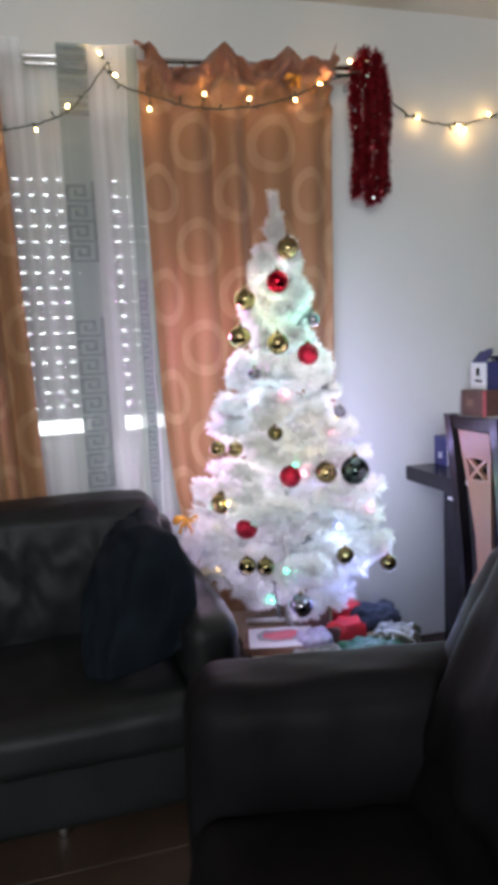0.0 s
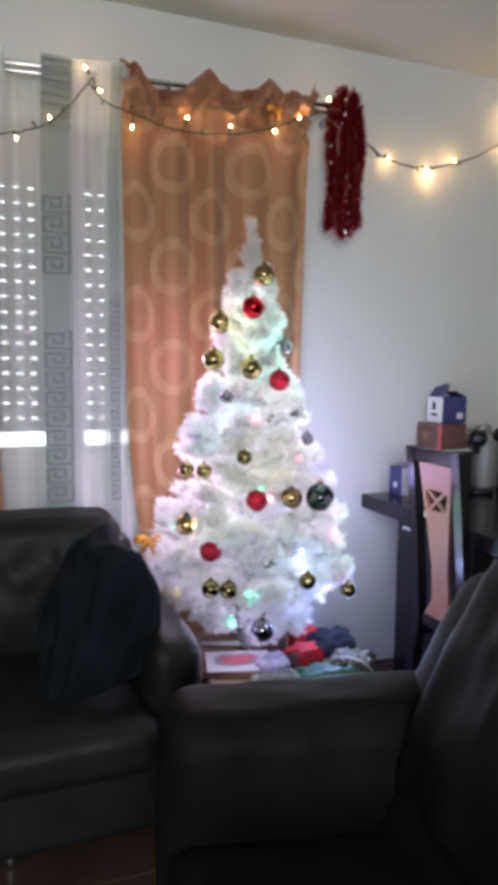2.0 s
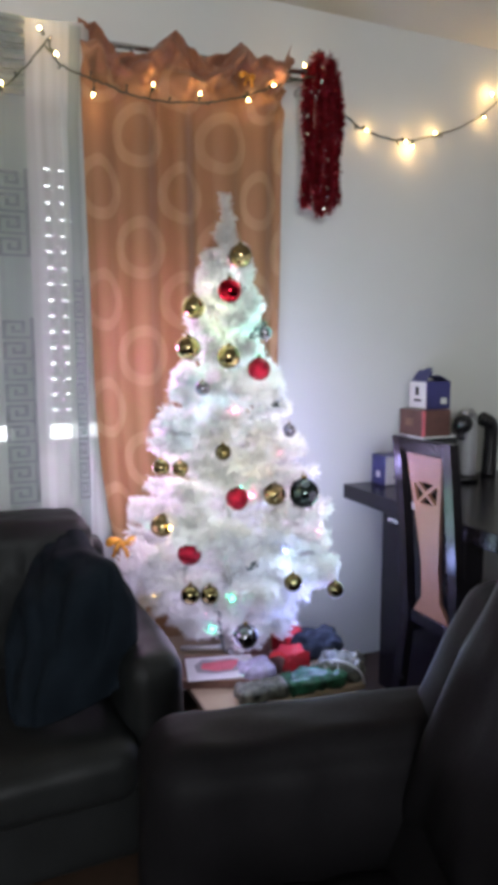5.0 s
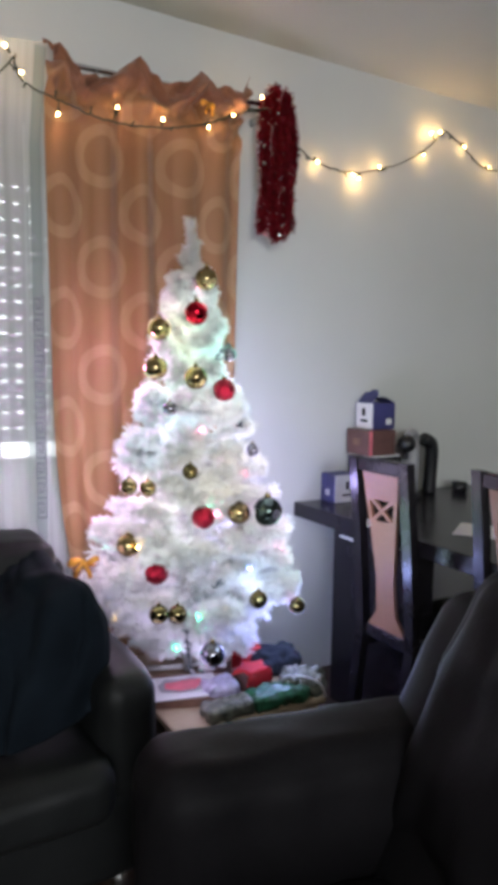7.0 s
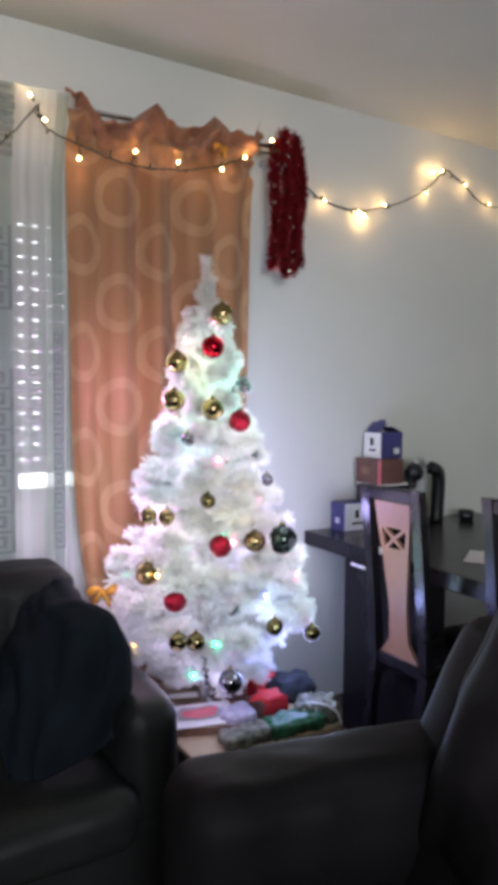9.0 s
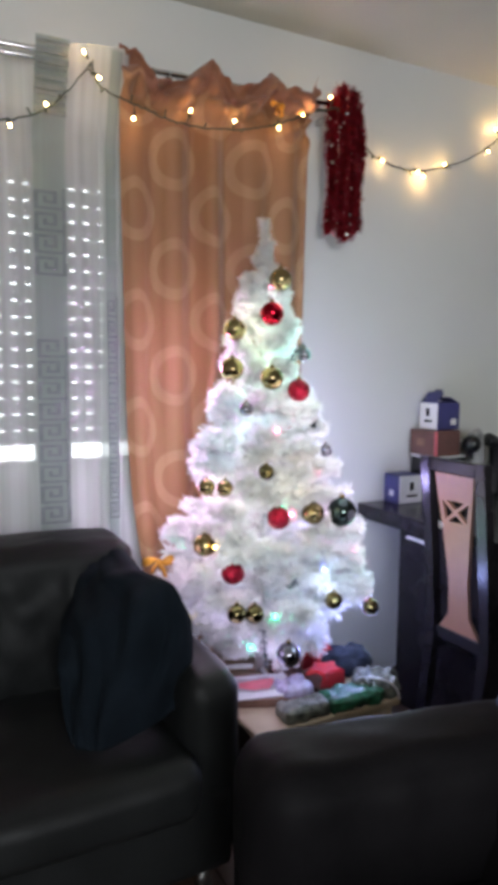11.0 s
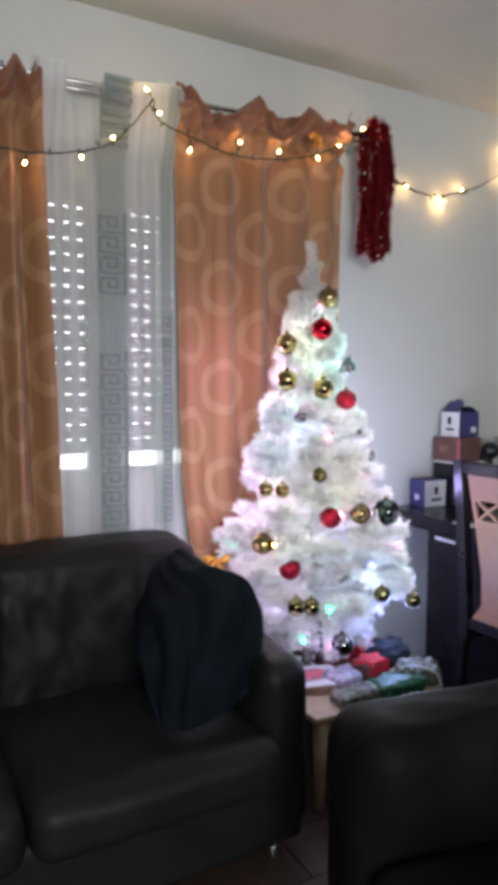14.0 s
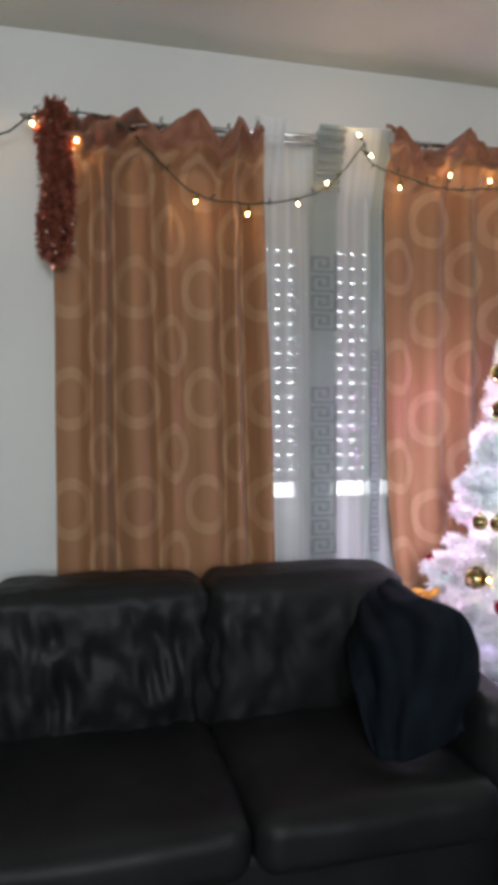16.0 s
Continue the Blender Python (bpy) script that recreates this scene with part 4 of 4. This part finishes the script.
part("back_cushion", at_chair(turned(soft_box(-0.14, 0.54, 0.02, 0.06, 1.215, 0.56, 0.085, 32, 0.03, 0.022, 44, 8), pose(0.765, 0, 0.40, 0, 22, 0))), LEATHER2, chair)
for x, y in ((0.32, 0.52), (0.32, 1.29), (1.0, 0.52), (1.0, 1.29)):
    part("foot", turned(lathe([(0.018, 0.0), (0.024, 0.01), (0.02, 0.07)], 12), pose(x + AX, y + AY, 0)), BLACKWOOD, chair)

# ---- dining table with two chairs, boxes and a coffee machine ----
TX0, TX1, TY0, TY1, TZ = 1.385, 2.42, 1.10, 2.555, 0.755
dining = thing("dining_table", (TX0 + TX1) / 2, (TY0 + TY1) / 2, 0, "black-stained wooden dining table with thick top", "table")
hx, hy = (TX1 - TX0) / 2, (TY1 - TY0) / 2
part("tabletop", box(-hx, -hy, TZ - 0.058, hx, hy, TZ, 0.004, 2), BLACKWOOD, dining, smooth=False)
for sx in (-1, 1):
    part("panel_leg", box(sx * (hx - 0.07) - 0.04, hy - 0.695, 0, sx * (hx - 0.07) + 0.04, hy - 0.235, TZ - 0.0585, 0.004, 1), BLACKWOOD, dining, smooth=False)
    part("panel_leg", box(sx * (hx - 0.07) - 0.04, -hy + 0.06, 0, sx * (hx - 0.07) + 0.04, -hy + 0.20, TZ - 0.0585, 0.004, 1), BLACKWOOD, dining, smooth=False)
part("pale_strip", box(-hx + 0.018, 0.335, TZ - 0.089, -hx + 0.0295, 0.442, TZ - 0.079, 0.002, 1), PAPER, dining, "small white strip under the top", False)
part("stretcher", box(-hx + 0.11, 0.2, 0.3, hx - 0.11, 0.26, 0.42, 0.003, 1), BLACKWOOD, dining, smooth=False)


def dining_chair():
    t = thing("dining_chair", 0, 0, 0, "black wooden dining chair with a pale cross-cut splat", "chair", group="chairs at the dining table")
    W, H = 0.118, 1.022

    def bx(z):
        return -0.055 * max(0, (z - 0.42) / 0.6) ** 1.3
    for sy in (-1, 1):
        b = bmesh.new()
        zs = [0.0, 0.2, 0.42, 0.6, 0.8, H]
        rings = []
        for z in zs:
            x = bx(z) if z > 0.42 else -0.05 * (1 - z / 0.42)
            rings.append([b.verts.new((x + dx, sy * W + dy, z)) for dx, dy in ((-0.018, -0.019), (0.014, -0.019), (0.014, 0.019), (-0.018, 0.019))])
        for r0, r1 in zip(rings, rings[1:]):
            for k in range(4):
                b.faces.new((r0[k], r0[(k + 1) % 4], r1[(k + 1) % 4], r1[k]))
        b.faces.new(rings[0][::-1])
        b.faces.new(rings[-1])
        part("back_post", b, BLACKWOOD, t, smooth=False)
        part("front_leg", box(0.36, sy * W - 0.018, 0, 0.396, sy * W + 0.018, 0.43, 0.003, 1), BLACKWOOD, t, smooth=False)
        part("side_rail", box(0.017, sy * W - 0.012, 0.36, 0.36, sy * W + 0.012, 0.42, 0.002, 1), BLACKWOOD, t, smooth=False)
    part("top_rail", turned(box(-0.016, -W + 0.0195, -0.022, 0.016, W - 0.0195, 0.022, 0.004, 1), pose(bx(0.998), 0, 0.998)), BLACKWOOD, t, smooth=False)
    part("lower_rail", box(-0.012, -W + 0.0195, 0.405, 0.014, W - 0.0195, 0.447, 0.003, 1), BLACKWOOD, t, smooth=False)
    part("seat", soft_box(0.0, -W - 0.01, 0.42, 0.42, W + 0.01, 0.465, 0.018, 10, 0.006), BLACKP, t, "black padded seat")
    b = bmesh.new()

    def strip(z0, z1, yl0, yr0, yl1, yr1, n=5):
        for i in range(n):
            a0, a1 = i / n, (i + 1) / n
            za, zb = z0 + (z1 - z0) * a0, z0 + (z1 - z0) * a1
            ya, yb = yl0 + (yl1 - yl0) * a0, yl0 + (yl1 - yl0) * a1
            yc, yd = yr0 + (yr1 - yr0) * a0, yr0 + (yr1 - yr0) * a1
            v = []
            for dx in (-0.006, 0.006):
                v.append([b.verts.new((bx(q) * 1.0 + dx, y, q)) for y, q in ((ya, za), (yc, za), (yd, zb), (yb, zb))])
            b.faces.new(v[0][::-1])
            b.faces.new(v[1])
            for k in range(4):
                b.faces.new((v[0][k], v[0][(k + 1) % 4], v[1][(k + 1) % 4], v[1][k]))

    strip(0.887, 0.977, -0.0740, 0.0740, -0.083, 0.083)
    strip(0.817, 0.887, -0.0629, -0.0459, -0.0740, -0.0577)
    strip(0.817, 0.887, 0.0459, 0.0629, 0.0577, 0.0740)
    strip(0.62, 0.817, -0.0407, 0.0407, -0.0629, 0.0629)
    strip(0.505, 0.62, -0.0444, 0.0444, -0.0407, 0.0407)
    strip(0.448, 0.505, -0.086, 0.086, -0.0444, 0.0444)
    bmesh.ops.remove_doubles(b, verts=b.verts, dist=0.0008)
    part("splat", b, SPLAT, t, "pale wood splat", False)
    b = bmesh.new()
    strip(0.817, 0.887, -0.0518, -0.0340, 0.0385, 0.0592)
    bmesh.ops.remove_doubles(b, verts=b.verts, dist=0.0008)
    part("cross_bar", b, SPLAT, t, "", False)
    b = bmesh.new()
    strip(0.817, 0.850, 0.0340, 0.0518, -0.0074, 0.0118, 2)
    bmesh.ops.remove_doubles(b, verts=b.verts, dist=0.0008)
    part("cross_bar", b, SPLAT, t, "", False)
    b = bmesh.new()
    strip(0.854, 0.887, -0.0118, 0.0074, -0.0592, -0.0385, 2)
    bmesh.ops.remove_doubles(b, verts=b.verts, dist=0.0008)
    part("cross_bar", b, SPLAT, t, "", False)
    return t


first = dining_chair()
first.matrix_basis = pose(1.309, 1.878, 0, 0, 0, 1)
copy_thing(first, pose(1.40, 1.44, 0, 0, 0, -2))

T = TZ
blue = thing("coffee_box", 1.57, 2.4925, T, "violet and white capsule carton", "carton")
part("carton", box(-0.06, -0.0475, 0, 0.06, 0.0475, 0.118, 0.002, 1), BLUE, blue, smooth=False)
part("white_panel", box(-0.059, -0.0500, 0.003, 0.059, -0.0480, 0.116), PAPER, blue, "white printed front", False)
part("emblem", box(-0.006, -0.0520, 0.055, 0.012, -0.0505, 0.088), BLACKP, blue, "dark printed emblem", False)
part("print_line", box(-0.022, -0.0520, 0.028, 0.034, -0.0505, 0.037), BLACKP, blue, "dark print", False)
part("side_print", box(-0.0625, -0.015, 0.03, -0.0610, 0.012, 0.055), PAPER, blue, "pale printed patch", False)
solo("storage_box", box(-0.085, -0.0775, 0, 0.085, 0.0775, 0.188, 0.004, 1), BLACKP, "black storage box under the stacked cartons", "box", False, at=(1.735, 2.4675, T))
solo("paper_sheet", turned(box(-0.085, -0.07, 0, 0.085, 0.07, 0.006), pose(0, 0, 0, 0, 0, 4)), PAPER, "white paper pad on the storage box", "paper", False, at=(1.722, 2.458, T + 0.1885))
carton = thing("carton", 1.712, 2.4675, T + 0.195, "red-brown cardboard carton with an orange stripe", "carton")
part("body", box(-0.072, -0.0725, 0, 0.072, 0.0725, 0.105, 0.002, 1), CARTON, carton, smooth=False)
part("stripe", box(-0.070, -0.0750, 0.001, -0.054, -0.0730, 0.104), PINKP, carton, "orange-red printed stripe", False)
part("side_print", box(-0.0745, -0.02, 0.04, -0.0725, 0.03, 0.07), BOOK, carton, "darker printed patch", False)
topb = thing("coffee_box", 1.745, 2.482, T + 0.3005, "violet and white capsule carton, opened at the top", "carton")
part("carton", box(-0.06, -0.055, 0, 0.06, 0.055, 0.112, 0.002, 1), BLUE, topb, smooth=False)
part("white_panel", box(-0.0625, -0.054, 0.002, -0.0605, 0.054, 0.110), PAPER, topb, "white printed panel", False)
part("emblem", box(-0.0645, -0.008, 0.055, -0.0630, 0.012, 0.088), BLACKP, topb, "dark printed emblem", False)
part("print_line", box(-0.0645, -0.024, 0.030, -0.0630, 0.020, 0.040), BLACKP, topb, "dark print", False)
part("front_print", box(0.01, -0.0570, 0.02, 0.04, -0.0555, 0.045), PAPER, topb, "pale printed patch", False)
part("side_flap", turned(box(-0.0015, -0.045, 0, 0.0015, 0.045, 0.055), pose(-0.058, 0, 0.1125, 0, 42)), BLUE, topb, "raised violet flap", False)
part("tuck_flap", turned(box(-0.0015, -0.02, 0, 0.0015, 0.02, 0.022), pose(-0.022, 0, 0.153, 0, 60)), BLUE, topb, "violet tuck flap", False)
part("far_flap", turned(box(-0.0015, -0.045, 0, 0.0015, 0.045, 0.05), pose(0.058, 0, 0.1125, 0, -65)), BLUE, topb, "folded violet flap", False)

mach = thing("coffee_machine", 1.885, 2.42, T, "black and grey capsule coffee machine", "coffee machine")
part("base", lathe([(0.056, 0), (0.06, 0.01), (0.056, 0.022), (0.03, 0.024)], 28), BLACKP, mach)
part("body", soft_box(-0.012, -0.02, 0.0, 0.062, 0.095, 0.255, 0.034, 14, 0.004), GREYP, mach)
part("arm", tube(smooth_path([(0.06, 0.03, 0.17), (0.055, 0.02, 0.25), (0.02, 0.0, 0.285), (-0.03, -0.02, 0.275)], 5), 0.017, 12), GREYP, mach, "pale grey curved arm")
part("head", sphere(0.039, (-0.043, -0.03, 0.240), 24, 16), BLACKP, mach, "glossy black round head")
part("spout", tube([(-0.045, -0.03, 0.20), (-0.045, -0.03, 0.175)], 0.012, 12), BLACKP, mach)
pts = smooth_path([(0.10, 0.02, 0.25), (0.15, 0.02, 0.22), (0.16, 0.03, 0.10), (0.155, 0.03, 0.0)], 5)
part("water_tank", tube(pts, 0.03, 14), BLACKP, mach, "dark water tank")
mug = thing("mug", 2.20, 2.42, T, "small black mug on the dining table", "mug")
part("cup", lathe([(0.026, 0.0), (0.032, 0.004), (0.034, 0.045), (0.031, 0.045), (0.028, 0.006)], 20), BLACKP, mug)
part("handle", tube([(0.033, 0, 0.037), (0.05, 0, 0.032), (0.05, 0, 0.014), (0.032, 0, 0.008)], 0.004, 6), BLACKP, mug)
solo("paper_sheet", turned(box(-0.10, -0.07, 0, 0.10, 0.07, 0.002), pose(0, 0, 0, 0, 0, 35)), PAPER, "loose white sheet on the dining table", "paper", False, at=(1.66, 1.83, T + 0.001))
solo("paper_sheet", turned(box(-0.05, -0.03, 0, 0.05, 0.03, 0.002), pose(0, 0, 0, 0, 0, 80)), PAPER, "white envelope at the table's edge", "paper", False, at=(1.40, 2.10, T + 0.001))

# ---- laminate planks ----
plank_meshes = []
for i in range(3):
    plank_meshes.append(mesh_of(box(-0.597, -0.0955, 0, 0.597, 0.0955, 0.006, 0.0012, 1), "plank", PLANK, False))
floor_ob = bpy.data.objects["floor"]
k = 0
for j in range(15):
    y = -0.2 + 0.193 * j
    for i in range(6):
        x = -2.2 + 1.197 * i - (0.4 * (j % 3))
        if x + 0.6 > XR or x - 0.6 < XL or y + 0.1 > WALL:
            continue
        p = new("plank", plank_meshes[k % 3])
        p.parent, p.location = floor_ob, (x, y, -0.006)
        k += 1
